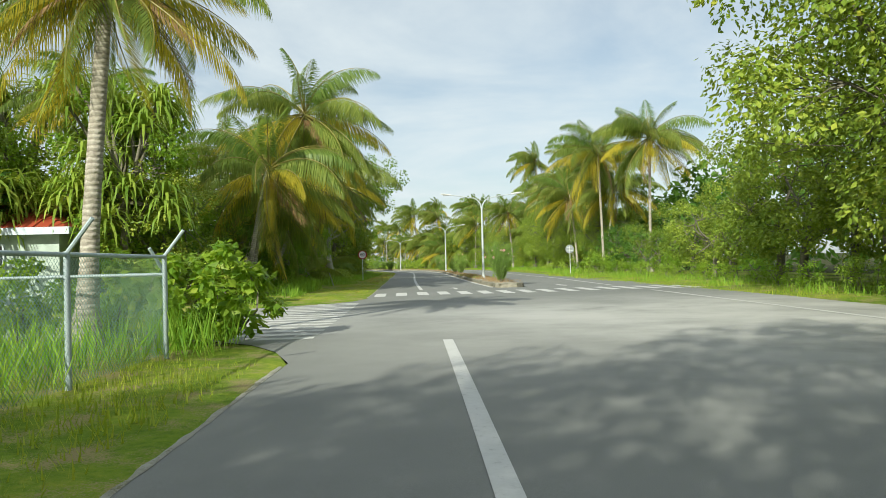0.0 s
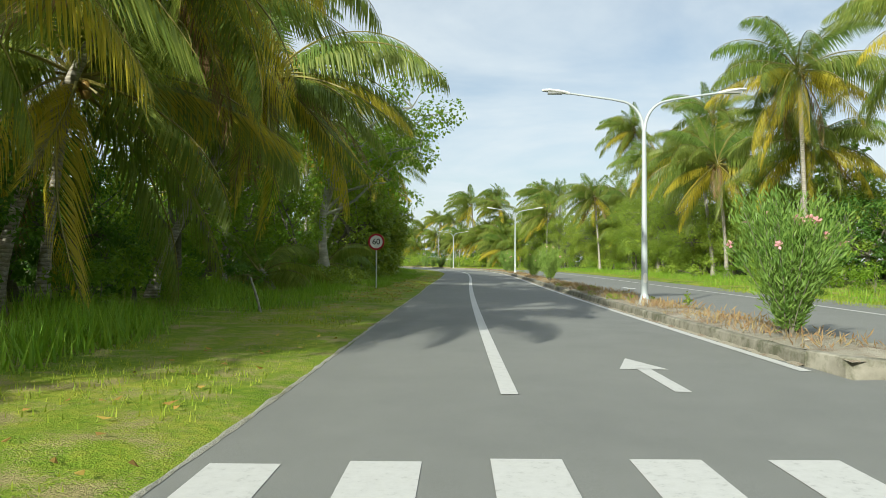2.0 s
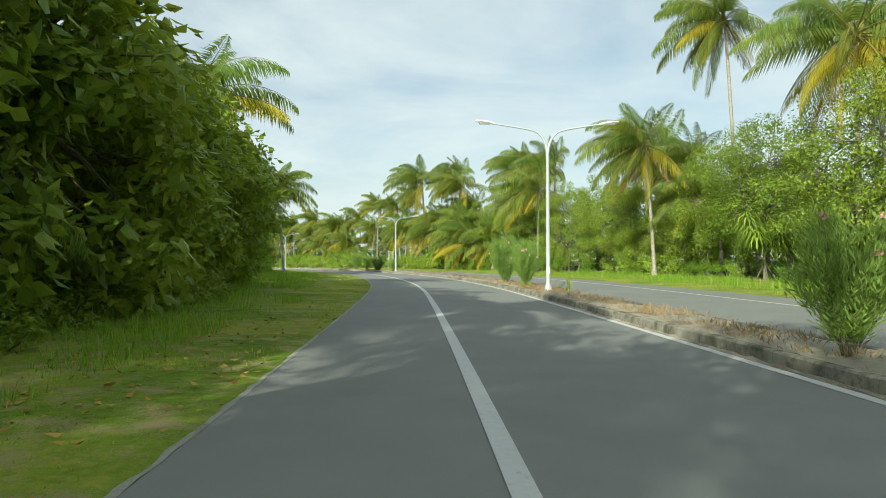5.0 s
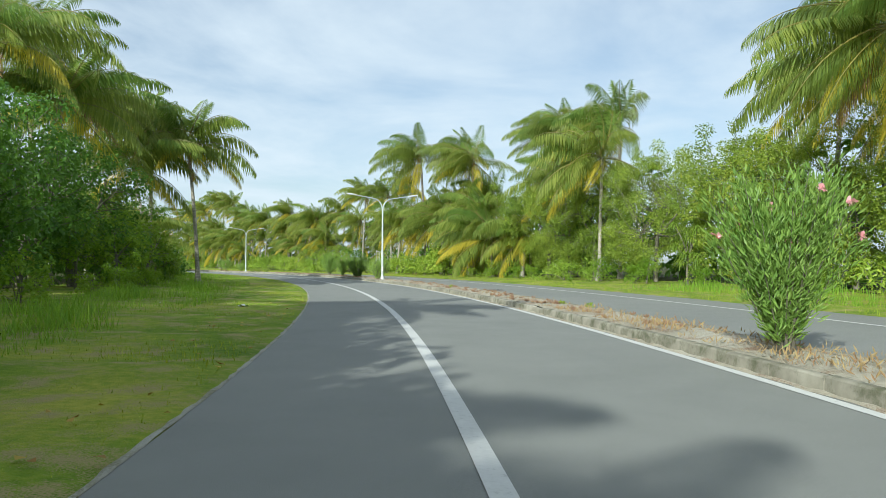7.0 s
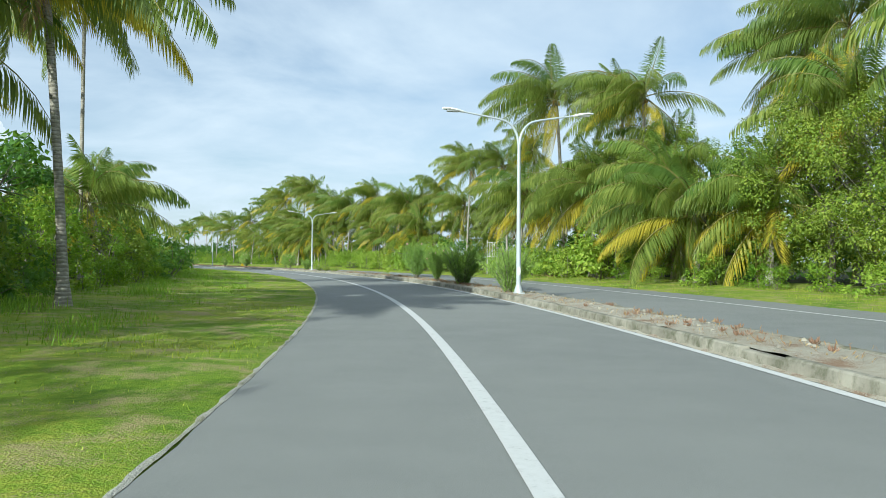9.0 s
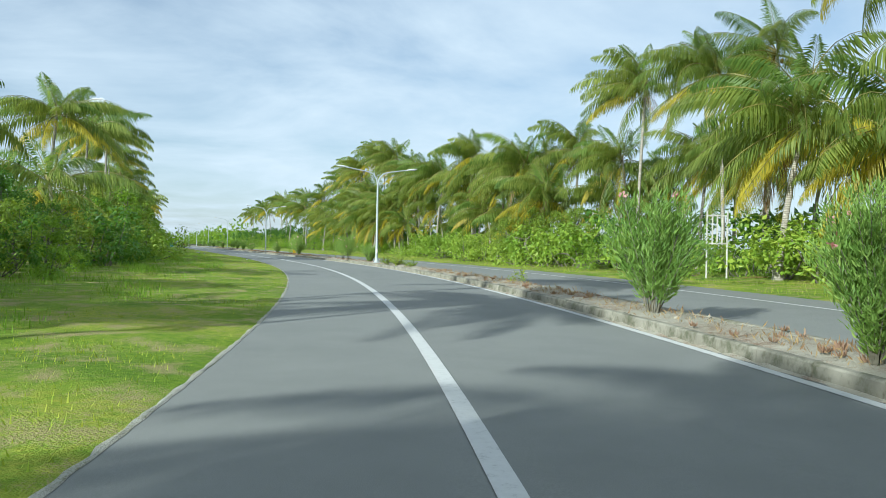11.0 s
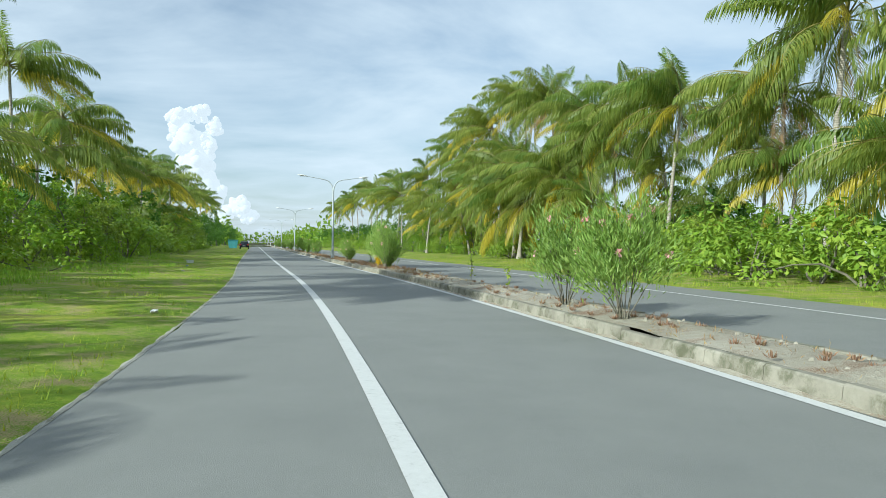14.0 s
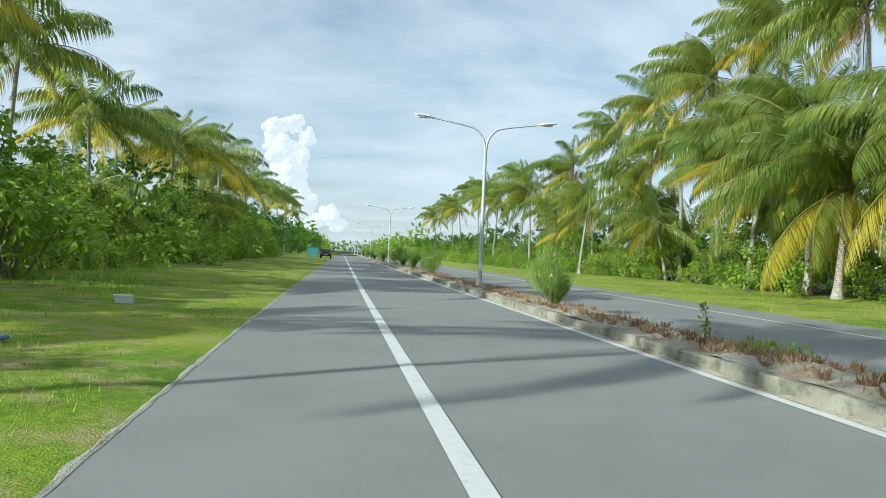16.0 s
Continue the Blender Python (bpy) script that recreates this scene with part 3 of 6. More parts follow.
    gg.add(v, [(0, i, i + 1) for i in range(1, 9)])
    ob = part("median_soil", gg, MEDIAN_SOIL, x)
    ob.matrix_parent_inverse = x.matrix_basis.inverted()


def build_gutter():
    g = Geo()
    a, b = wob(51, 0.022, 1.1), wob(52, 0.01, 0.7)
    s = np.arange(36, 300, 0.25)
    strip(g, s, [lambda q: KERB_IN - 0.085 + a(q), lambda q: KERB_IN - 0.03, lambda q: KERB_IN + 0.012], [0.004, lambda q: 0.018 + b(q), lambda q: 0.03 + b(q)])
    solid("gutter_silt", g, MEDIAN_SOIL, "sandy silt gathered along the foot of the kerb", "silt", kind="structure", smooth=True)


build_ground()
build_gutter()
build_roads()
build_verges()
build_sand_edge()
build_markings()
build_median()

# ---- street lamps ----


def street_lamp(s, off=4.4):
    x, y, z, h = at_road(s, off, 0.2)
    t = thing("street_lamp", x, y, z, h, "pale grey steel street lamp with two curved arms on the median", "street lamp", "street lamps on the median")
    if not street_lamp.meshes:
        base = Geo()
        base.box((-0.17, -0.17, -0.12), (0.17, 0.17, 0.02)).tube([(0, 0, 0.02), (0, 0, 0.10), (0, 0, 0.26)], [0.15, 0.13, 0.085], 10)
        pole = Geo().tube([(0, 0, 0.0), (0, 0, 0.9), (0, 0, 3.0), (0, 0, 4.85)], [0.083, 0.078, 0.064, 0.055], 12)
        arms = []
        for sgn in (-1, 1):
            a = Geo()
            p = [(0, 0, 4.75)] + [(sgn * (0.02 + 0.62 * (1 - math.cos(q)) + 0.0), 0, 4.85 + 0.80 * math.sin(q)) for q in np.linspace(0.1, 1.35, 9)]
            ex, ez = p[-1][0], p[-1][2]
            p += [(ex + sgn * d, 0, ez + 0.16 * d + 0.02) for d in (0.3, 0.7, 1.1, 1.45)]
            a.tube(p, np.linspace(0.05, 0.027, len(p)), 8)
            hx, hz = p[-1][0], p[-1][2]
            hd = Geo()
            prof = [(-0.10, 0.035, 0.03), (0.0, 0.07, 0.045), (0.12, 0.11, 0.055), (0.40, 0.12, 0.05), (0.56, 0.07, 0.03), (0.60, 0.03, 0.015)]
            vs, fs = [], []
            for d, w, tk in prof:
                for cy, cz in ((-w, 0), (-w * 0.6, tk), (w * 0.6, tk), (w, 0), (w * 0.7, -0.03), (-w * 0.7, -0.03)):
                    vs.append((hx + sgn * d, cy, hz + cz + 0.14 * d))
            for i in range(len(prof) - 1):
                for j in range(6):
                    fs.append((i * 6 + j, i * 6 + (j + 1) % 6, i * 6 + 6 + (j + 1) % 6, i * 6 + 6 + j))
            hd.add(vs, fs).add(vs[:6], [(0, 1, 2, 3), (0, 3, 4, 5)]).add(vs[-6:], [(0, 1, 2, 3), (0, 3, 4, 5)])
            ln = Geo().box((min(hx + sgn * 0.08, hx + sgn * 0.45), -0.075, hz - 0.03), (max(hx + sgn * 0.08, hx + sgn * 0.45), 0.075, hz + 0.03))
            arms.append((a.mesh("arm", LAMP_PAINT, smooth=True), hd.mesh("lamp_head", LAMP_HEAD), ln.mesh("lens", LAMP_GLASS)))
        a = np.arange(12) * math.pi / 6
        hv = [(0.055 * math.cos(q), -0.080 - 0.012 * (1 - abs(math.cos(q)) ** 2), 0.72 + 0.15 * math.sin(q)) for q in a]
        plate = Geo().add(hv + [(0, -0.096, 0.72)], [(i, (i + 1) % 12, 12) for i in range(12)])
        street_lamp.meshes = (base.mesh("base_plate", LAMP_PAINT), pole.mesh("pole", LAMP_PAINT, smooth=True), plate.mesh("hatch", LAMP_HEAD), arms)
    b, p, hatch, arms = street_lamp.meshes
    part("base_plate", b, None, t)
    part("pole", p, None, t)
    part("hatch", hatch, None, t, "small oval cover plate")
    for a, hd, ln in arms:
        q = part("arm", a, None, t)
        part("lamp_head", hd, None, q)
        part("lens", ln, None, q, "dull glass lens")
    return t


street_lamp.meshes = None
LAMPS = [45.6, 93.9, 146.3, 198.7, 250.4, 301.5, 352, 403, 454, 505]
for k in LAMPS:
    t = street_lamp(k, 4.2)
    if k < 50:
        t.matrix_basis = t.matrix_basis @ Matrix.Diagonal((1, 1, 0.90, 1))

# ---- palms ----


def frond_mesh(name, seed, length, rise, droop, hang, mat, n=56, ragged=0.0, wide=0.042):
    """A feather leaf along +x: an arched midrib with two rows of hanging leaflets."""
    r = np.random.default_rng(seed)
    k = 9 if n < 60 else 14
    u = np.linspace(0, 1, k)
    ang = np.radians(rise - droop * u ** 1.25)
    sway = np.cumsum(r.normal(0, 0.02, k))
    st = length / (k - 1)
    px = np.concatenate([[0], np.cumsum(np.cos(ang[:-1]) * st)])
    pz = np.concatenate([[0], np.cumsum(np.sin(ang[:-1]) * st)])
    py = np.concatenate([[0], np.cumsum(np.sin(sway[:-1]) * st)])
    rib = np.stack([px, py, pz], -1)
    g = Geo().tube(rib, np.linspace(0.045, 0.006, k), 3 if n < 60 else 4, slot=1, cap=False)
    uu = np.linspace(0.13, 0.995, n)
    vs, f3 = [], []
    for sgn in (-1, 1):
        for q in uu:
            if r.random() < ragged:
                continue
            q = min(1, q + r.normal(0, 0.006))
            p = np.array([np.interp(q, u, rib[:, c]) for c in range(3)])
            a = np.interp(q, u, ang)
            t = np.array((math.cos(a), 0, math.sin(a)))
            up = np.array((-math.sin(a), 0, math.cos(a)))
            ll = length * (0.245 * math.sin(math.pi * min(1, 0.16 + 0.80 * q)) ** 0.7 + 0.02) * r.uniform(0.84, 1.12)
            fw = 0.45 + 0.75 * q + r.normal(0, 0.07)
            d = np.array((0, sgn, 0)) * (1.0 - 0.35 * q) + t * fw + up * (0.26 - 0.3 * hang) + np.array((0, 0, -0.32 * hang))
            d /= np.linalg.norm(d)
            d2 = d + np.array((0, 0, -(0.75 + r.uniform(0, 0.55)) * hang))
            d2 /= np.linalg.norm(d2)
            w = wide * (length / 4.5)
            m = p + d * ll * 0.40
            b = len(vs)
            vs += [p, m - t * w, m + t * w, m + d2 * ll * 0.62]
            f3 += [(b, b + 1, b + 2), (b + 1, b + 3, b + 2)]
    g.add(vs, f3)
    return g.mesh(name, mat, RACHIS)




def frond_set(light):
    kw = dict(n=44, wide=0.046) if light else dict(n=86, wide=0.027)
    f = lambda sd, *a, **k: frond_mesh("frond", sd, *a, **{**kw, **k})
    return {
        "spear": [f(1 + i, 3.3, 80, 46, 0.7, PALM_YOUNG) for i in range(2)],
        "high": [f(11 + i, 5.2, 50, 96, 1.7, PALM_YOUNG if i else PALM_GREEN, ragged=0.04) for i in range(3)],
        "mid": [f(21 + i, 5.6, 26, 86, 2.0, PALM_GREEN, ragged=0.05) for i in range(3)],
        "low": [f(31 + i, 5.4, -4, 70, 2.2, PALM_GREEN, ragged=0.07) for i in range(3)],
        "skirt": [f(61 + i, 5.2, -28, 52, 2.1, PALM_YELLOW if i == 2 else PALM_GREEN, ragged=0.1) for i in range(3)],
        "yellow": [f(41 + i, 5.0, -14, 60, 2.0, PALM_YELLOW, ragged=0.12) for i in range(2)],
        "dead": [f(51 + i, 4.0, -42, 42, 0.9, PALM_DEAD, ragged=0.25) for i in range(2)],
    }


FRONDS_NEAR, FRONDS_FAR = frond_set(False), frond_set(True)


def coconut_mesh():
    g = Geo()
    n, m = 5, 8
    v = [(0.10 * math.sin(math.pi * i / n) * math.cos(2 * math.pi * j / m), 0.10 * math.sin(math.pi * i / n) * math.sin(2 * math.pi * j / m), 0.135 * math.cos(math.pi * i / n) + 0.02 * math.sin(math.pi * i / n)) for i in range(n + 1) for j in range(m)]
    f = [(i * m + j, (i + 1) * m + j, (i + 1) * m + (j + 1) % m, i * m + (j + 1) % m) for i in range(n) for j in range(m)]
    return g.add(v, f).mesh("coconut", COCONUT, smooth=True)


NUT = coconut_mesh()


def palm(s, off, height, seed, scale=1.0, lean=None, nuts=True, yellow=0.25, wind=None, count=None, label="", near=False, girth=1.0, skirt=0):
    """A coconut palm: ringed leaning trunk, feather fronds round the top, nuts under them."""
    r = random.Random(seed)
    x, y, z, h = at_road(s, off, 0.0)
    t = thing("palm_tree", x, y, 0.12, 0, label or ("tall" if height > 9 else "young" if height < 5 else "mature") + " coconut palm with arching fronds, some yellowing", "palm tree", "coconut palms")
    lx, ly = lean if lean else (r.uniform(-0.9, 0.9), r.uniform(-0.7, 0.7))
    th = max(0.4, height - 0.3)
    # foot of the trunk is set back so that the crown stands over the given place
    k = max(8, int(th / 0.28))
    u = np.linspace(0, 1, k)
    bow = r.uniform(0.2, 0.6)
    px, py = lx * (u ** (1 + bow)) - lx, ly * (u ** (1 + bow)) - ly
    rad = (0.115 + 0.02 * r.random() + 0.13 * np.exp(-u * th / 0.5) - 0.03 * u) * scale * girth
    rad = rad * (1 + 0.05 * (np.arange(k) % 2))
    g = Geo().tube(np.stack([px, py, u * th], -1), rad, 9)
    part("trunk", g, PALM_BARK, t, smooth=True)
    n = count or (r.randint(22, 25) if near else r.randint(25, 29))
    kinds = []
    for i in range(n):
        q = i / n
        kinds.append("spear" if q < 0.12 else "high" if q < 0.36 else "mid" if q < 0.66 else "low" if q < 1 - yellow * 0.75 else "yellow" if q < 0.965 else "dead")
    kinds += ["skirt"] * skirt + ["dead"] * (skirt // 3)
    n = len(kinds)
    az = r.uniform(0, 360)
    for i, kd in enumerate(kinds):
        az += 137.5 + r.uniform(-14, 14)
        a = az
        if wind is not None:
            dlt = (wind - a + 180) % 360 - 180
            a += dlt * (0.42 if kd in ("spear", "high", "mid") else 0.22)
        o = part("frond", r.choice((FRONDS_NEAR if near else FRONDS_FAR)[kd]), None, t)
        o.matrix_basis = pose(0, 0, th - 0.10 - 0.28 * (i / n), 0, r.uniform(-19, 19), a) @ pose(0.05, 0, 0, r.uniform(-34, 34), 0, 0) @ Matrix.Scale(scale * r.uniform(0.88, 1.08), 4)
    if nuts and near and height > 4:
        for i in range(r.randint(5, 9)):
            a = r.uniform(0, 6.28)
            o = part("coconut", NUT, None, t)
            o.matrix_basis = pose(0.24 * math.cos(a), 0.24 * math.sin(a), th - 0.42 - r.uniform(0, 0.3), r.uniform(-30, 30), r.uniform(-30, 30), 0)
    return t


LEFT_PALMS = [(11.9, -5.3, 6.4), (31.0, -13.6, 8.8), (33.4, -6.8, 6.1), (36.4, -5.5, 9.2), (42.0, -6.6, 8.2), (54, -8.6, 11.0), (44, -11, 8.0), (72.8, -6.25, 8.7), (58, -10.5, 7.5), (49.0, -6.0, 7.3), (42.5, -8.6, 5.6), (63, -12, 10.4), (78, -11.5, 9.6), (82.0, -11.6, 9.0), (100.5, -9.8, 8.8),
              (134.3, -15, 12.4), (140, -13.2, 10.8), (151.9, -15, 11.8), (160, -12.6, 13.6), (131, -13, 9.0), (127, -14.5, 10.5), (141.2, -8.6, 8.9), (141.8, -10.6, 9.3), (139.6, -11.4, 7.2), (206, -15, 9.7),
              (214, -14, 9.8), (225.5, -13.4, 11.2), (240.2, -14, 10.9), (247.1, -13, 9.2), (256.7, -14, 9.5), (265, -14, 8.3), (273.4, -15, 8.8), (285.1, -10.7, 8.6), (296, -13, 9.6),
              (308, -11.6, 8.6), (322, -13, 9.6), (336, -12, 9.8), (351, -12, 10.4), (368, -12, 11), (386, -12, 9.8)]
RIGHT_PALMS = [(55, 18.2, 10.9), (65.0, 16.7, 11.4), (70, 19.5, 8.6), (83.7, 17.5, 10.2), (77.7, 16.8, 8.4), (93.9, 22, 14.8), (98, 18.2, 11.2), (102.5, 25, 12.8), (113.6, 21, 17.5), (116.9, 17, 9.8),
               (115.4, 21, 6.2), (127, 24, 11.0), (141.2, 18.5, 9.1), (144.6, 22, 12.2), (154.7, 24, 13.5), (157.7, 17.5, 4.2), (159.3, 26, 14.0), (166.5, 20, 12.6), (168.2, 17.6, 6.6), (172.6, 16.8, 13.6),
               (177.8, 26, 15.4), (186.2, 19.2, 10.8), (186.6, 23, 12.2), (192.2, 18.9, 11.4), (185.8, 22, 6.7), (199.1, 26, 6.5), (199.2, 22, 8.0), (203.7, 18.6, 5.8), (208.3, 24, 9.9),
               (210.3, 20, 8.7), (214.3, 20.5, 8.3), (219.9, 20, 10.4), (212.1, 23, 8.9), (226, 22.5, 9.0), (233.6, 22, 9.9), (238.7, 22, 10.4), (244.1, 19.5, 6.3), (241.2, 21.6, 8.4), (249.1, 24, 11.7),
               (257.2, 24, 14.6), (257.3, 21, 9.3), (260.5, 21.6, 8.6), (264.0, 24, 15.6), (267.9, 22, 13.6), (272.4, 22, 10.0), (281.3, 24, 14.8), (288.6, 24, 13.4), (276, 21, 7.5), (296, 22, 11),
               (305, 20, 9), (314, 22, 11.5), (326, 21, 10), (338, 22, 12), (349.1, 22, 12.6), (362, 21, 11), (378, 22, 12), (395, 21, 11)]
LEANS = {33.4: (0.95, 0.3), 36.4: (3.0, -0.8),  72.8: (3.08, 1.90), 49.0: (3.4, 0.8), 42.0: (3.2, 0.4),  11.9: (0.4, 0.1)}
for i, (s, off, hh) in enumerate(LEFT_PALMS):
    palm(s, off, hh, 100 + i, 0.54 if s < 15 else 0.68 if s < 32 else 0.86 if s < 34 else 0.92 if s < 42 else 1.0 if s < 52 else 0.84 if s < 80 else 0.92 if s < 120 else 0.82, LEANS.get(s), yellow=0.55 if s == 33.4 else 0.34 if s < 120 else 0.2, wind=None, near=s < 80, girth=2.1 if s < 15 else 1.0, skirt={11.9: 10, 33.4: 7, 36.4: 13, 42.0: 12, 49.0: 12, 72.8: 10, 42.5: 5}.get(s, 0), count=20 if s > 270 else 28 if s < 15 else None)
for i, (s, off, hh) in enumerate(RIGHT_PALMS):
    w = math.degrees(float(road(s)[2])) + 165 if s > 100 else None
    palm(s, off, hh, 300 + i, 0.98 if s < 85 else 1.1 if 125 < s < 180 else 0.84 if 180 < s < 200 else 0.95 if hh > 7 else 0.85, None, nuts=hh > 6, yellow=0.34 if s < 110 else 0.17, wind=w, near=s < 120 or 150 < s < 192, count=20 if s > 270 else 29 if s < 120 else None, skirt=6 if s < 120 else 4 if s > 200 else 2)
rng = random.Random(88)
for k in range(34):      # younger palms filling the belt by the sea
    s = 168 + 4.1 * k + rng.uniform(-1.5, 1.5)
    palm(s, rng.uniform(19.5, 27), rng.uniform(3.4, 7.2), 700 + k, rng.uniform(0.75, 0.95), None, nuts=False, yellow=0.24, wind=math.degrees(float(road(s)[2])) + 165, count=20)
for k in range(9):      # and along the left-hand thicket
    s = 144 + 17 * k + rng.uniform(-4, 4)
    palm(s, rng.uniform(-14.5, -11.5), rng.uniform(3.6, 7.0), 800 + k, rng.uniform(0.75, 0.9), None, nuts=False, yellow=0.24, count=20)
for k in range(3):      # tall palms crowding the left-hand thicket
    s = 276 + 11.5 * k + rng.uniform(-2.5, 2.5)
    palm(s, rng.uniform(-17.0, -11.2), rng.uniform(7.4, 10.8), 900 + k, rng.uniform(0.85, 1.0), None, nuts=False, yellow=0.26, count=24)
for k, (s, off, hh) in enumerate(((55.5, -8.2, 1.1), (67.2, -7.9, 1.6), (80, -9.0, 1.8))):
    palm(s, off, hh, 950 + k, 0.72, None, nuts=False, yellow=0.1, count=15, near=True)     # seedlings under the wood's edge
for k, (s, off, hh) in enumerate(((121, 23, 9.4), (151, 21, 8.4), (153, 18.6, 4.4), (161.5, 18.6, 6.4), (164.5, 19.2, 5.6), (168.6, 19.2, 7.6), (171.5, 20.4, 6.8), (175.4, 19.4, 6.2), (166.4, 22.4, 9.0), (160, 18.2, 4.6), (163, 19.5, 6.8), (178.5, 17.4, 6.9), (255, 20, 7.4), (252, 19.6, 5.2), (259.5, 20.4, 7.2), (247, 20.2, 6.4))):
    palm(s, off, hh, 970 + k, 1.12 if s > 240 else 0.98, None, nuts=False, yellow=0.3, near=hh > 9 or s > 240, wind=math.degrees(float(road(s)[2])) + 165, count=26, skirt=3)


def fallen_frond(s, off, turn, seed):
    r = random.Random(seed)
    x, y, _, h = at_road(s, off)
    t = thing("fallen_frond", x, y, 0.13, turn, "dry brown palm frond lying at the wood's edge", "palm frond", "fallen palm fronds")
    o = part("leaf", r.choice(FRONDS_FAR["dead"]), None, t)
    o.matrix_basis = pose(-1.2, 0, 0.05, r.uniform(-25, 25), -46, 0) @ Matrix.Scale(r.uniform(0.6, 0.85), 4)


for k, (s, off) in enumerate(((172.0, 16.6), (174.5, 16.4), (176, 17.0), (181, 16.6), (183.5, 16.2), (186.6, 16.5), (190, 16.8), (105, 17.4), (109, 17.3), (113.5, 17.2), (205, 17.0), (211, 17.2), (218, 17.5))):
    fallen_frond(s, off, 67 * k, k)

# ---- broadleaf trees, shrubs and undergrowth ----


def leaf_cloud(g, r, centers, radii, per, length, width, slot=0, droop=0.35, shell=0.55):
    """Leaves round clump centres, thick at each clump's outside and hanging outwards."""
    cs = np.repeat(np.asarray(centers, float), per, 0)
    rs = np.repeat(np.asarray(radii, float), per)
    d = unit(r.normal(0, 1, (len(cs), 3)))
    rad = rs * (shell + (1 - shell) * r.random(len(cs)) ** 0.5) * r.uniform(0.75, 1.12, len(cs))
    p = cs + d * rad[:, None] * np.array((1, 1, 0.82))
    # blades lie like shingles: facing out and up, tips hanging
    face = unit(d * 0.75 + r.normal(0, 0.38, d.shape) + np.array((0, 0, 0.55)))
    way = r.normal(0, 0.8, d.shape) + d * 0.5 + np.array((0, 0, -droop - 0.35))
    way = unit(way - face * np.sum(way * face, 1, keepdims=True))
    side = unit(np.cross(way, face))
    k = r.uniform(0.65, 1.2, len(cs))
    g.leaves(p, way, side, length * k, width * k, slot)
    return g


def limb(a, b, r, bow=0.12, n=6):
    a, b = np.asarray(a, float), np.asarray(b, float)
    u = np.linspace(0, 1, n)[:, None]
    return a + (b - a) * u + np.sin(u * math.pi) * r.normal(0, bow, 3) * np.linalg.norm(b - a)


def tree_parts(seed, height, spread, clumps, per, leaf, low=0.25, trunk=0.16, flat=1.0, twigs=True):
    """Trunk-and-limb mesh and leaf mesh of one broadleaf tree."""
    r = np.random.default_rng(seed)
    centers, radii = [], []
    cz, rz = height * (low + 1) / 2, height * (1 - low) / 2
    while len(centers) < clumps:
        d = unit(r.normal(0, 1, 3))
        f = r.uniform(0.45, 1.0) ** 0.6
        lump = 1 + 0.22 * math.sin(3 * d[0] + seed) + 0.18 * math.sin(4 * d[1] + 2 * seed)
        p = np.array((d[0] * spread * f * lump, d[1] * spread * f * lump, cz + d[2] * rz * f * flat))
        if p[2] < 0.3:
            continue
        centers.append(p)
        radii.append(r.uniform(0.5, 0.95) * spread * 0.29)
    wood = Geo()
    fork = height * r.uniform(0.28, 0.4)
    stem = limb((0, 0, -0.2), (r.normal(0, 0.2), r.normal(0, 0.2), fork), r, 0.05)
    wood.tube(stem, np.linspace(trunk * 1.35, trunk, len(stem)), 8)
    top = stem[-1]
    mains = []
    for k in range(5):
        c = centers[r.integers(len(centers))]
        e = top + (c - top) * 0.62
        p = limb(top, e, r, 0.12)
        wood.tube(p, np.linspace(trunk * 0.62, trunk * 0.26, len(p)), 6)
        mains += [p[2], p[4], p[5]]
    for c in centers if twigs else ():
        m = min(mains, key=lambda q: np.linalg.norm(q - c))
        p = limb(m, c, r, 0.1, 5)
        wood.tube(p[::2], np.linspace(trunk * 0.22, 0.012, 3), 3, cap=False)
    g = leaf_cloud(Geo(), r, centers, radii, per, leaf, leaf * 0.62)
    return wood, g


def tree_kind(name, label, category, group, mats, seeds, **kw):
    made = []
    for sd in seeds:
        t = thing(name, 0, 0, 0, 0, label, category, group)
        wood, g = tree_parts(sd, **kw)
        part("trunk", wood, BARK, t, smooth=True)
        part("crown", g, mats, t)
        made.append(t)
    return made


def bush_kind(name, label, group, mat, seeds, height, spread, clumps, per, leaf, ratio=0.62, stems=6):
    made = []
    for sd in seeds:
        r = np.random.default_rng(sd)
        t = thing(name, 0, 0, 0, 0, label, "shrub", group)
        c = np.stack([r.normal(0, 0.48, clumps) * spread, r.normal(0, 0.48, clumps) * spread, r.uniform(0.12, 0.86, clumps) * height], -1)
        c[:, :2] *= (1.15 - 0.55 * (c[:, 2:3] / height) ** 2)
        wood = Geo()
        for k in range(stems):
            p = limb((r.normal(0, 0.1), r.normal(0, 0.1), -0.1), c[r.integers(clumps)], r, 0.1, 5)
            wood.tube(p, np.linspace(0.03, 0.01, 5), 4, cap=False)
        part("stem", wood, BARK, t)
        part("foliage", leaf_cloud(Geo(), r, c, r.uniform(0.5, 0.9, clumps) * spread * 0.42, per, leaf, leaf * ratio), mat, t)
        made.append(t)
    return made


HERO = tree_kind("broadleaf_tree", "dense broadleaf tree with glossy green leaves at the wood's edge", "tree", "roadside trees", LEAF, (1, 2, 3), height=9.0, spread=3.3, clumps=46, per=120, leaf=0.21, low=0.12)
RIGHTS = tree_kind("broadleaf_tree", "dense sunlit broadleaf tree with light green leaves at the wood's edge", "tree", "roadside trees", LEAF_LIGHT, (21, 22, 23), height=9.0, spread=3.3, clumps=46, per=120, leaf=0.22, low=0.10)
BIG = tree_kind("broadleaf_tree", "tall broadleaf tree with small sunlit leaves arching towards the road", "tree", "roadside trees", LEAF_LIGHT, (71, 72), height=12.5, spread=4.8, clumps=92, per=200, leaf=0.185, low=0.05)
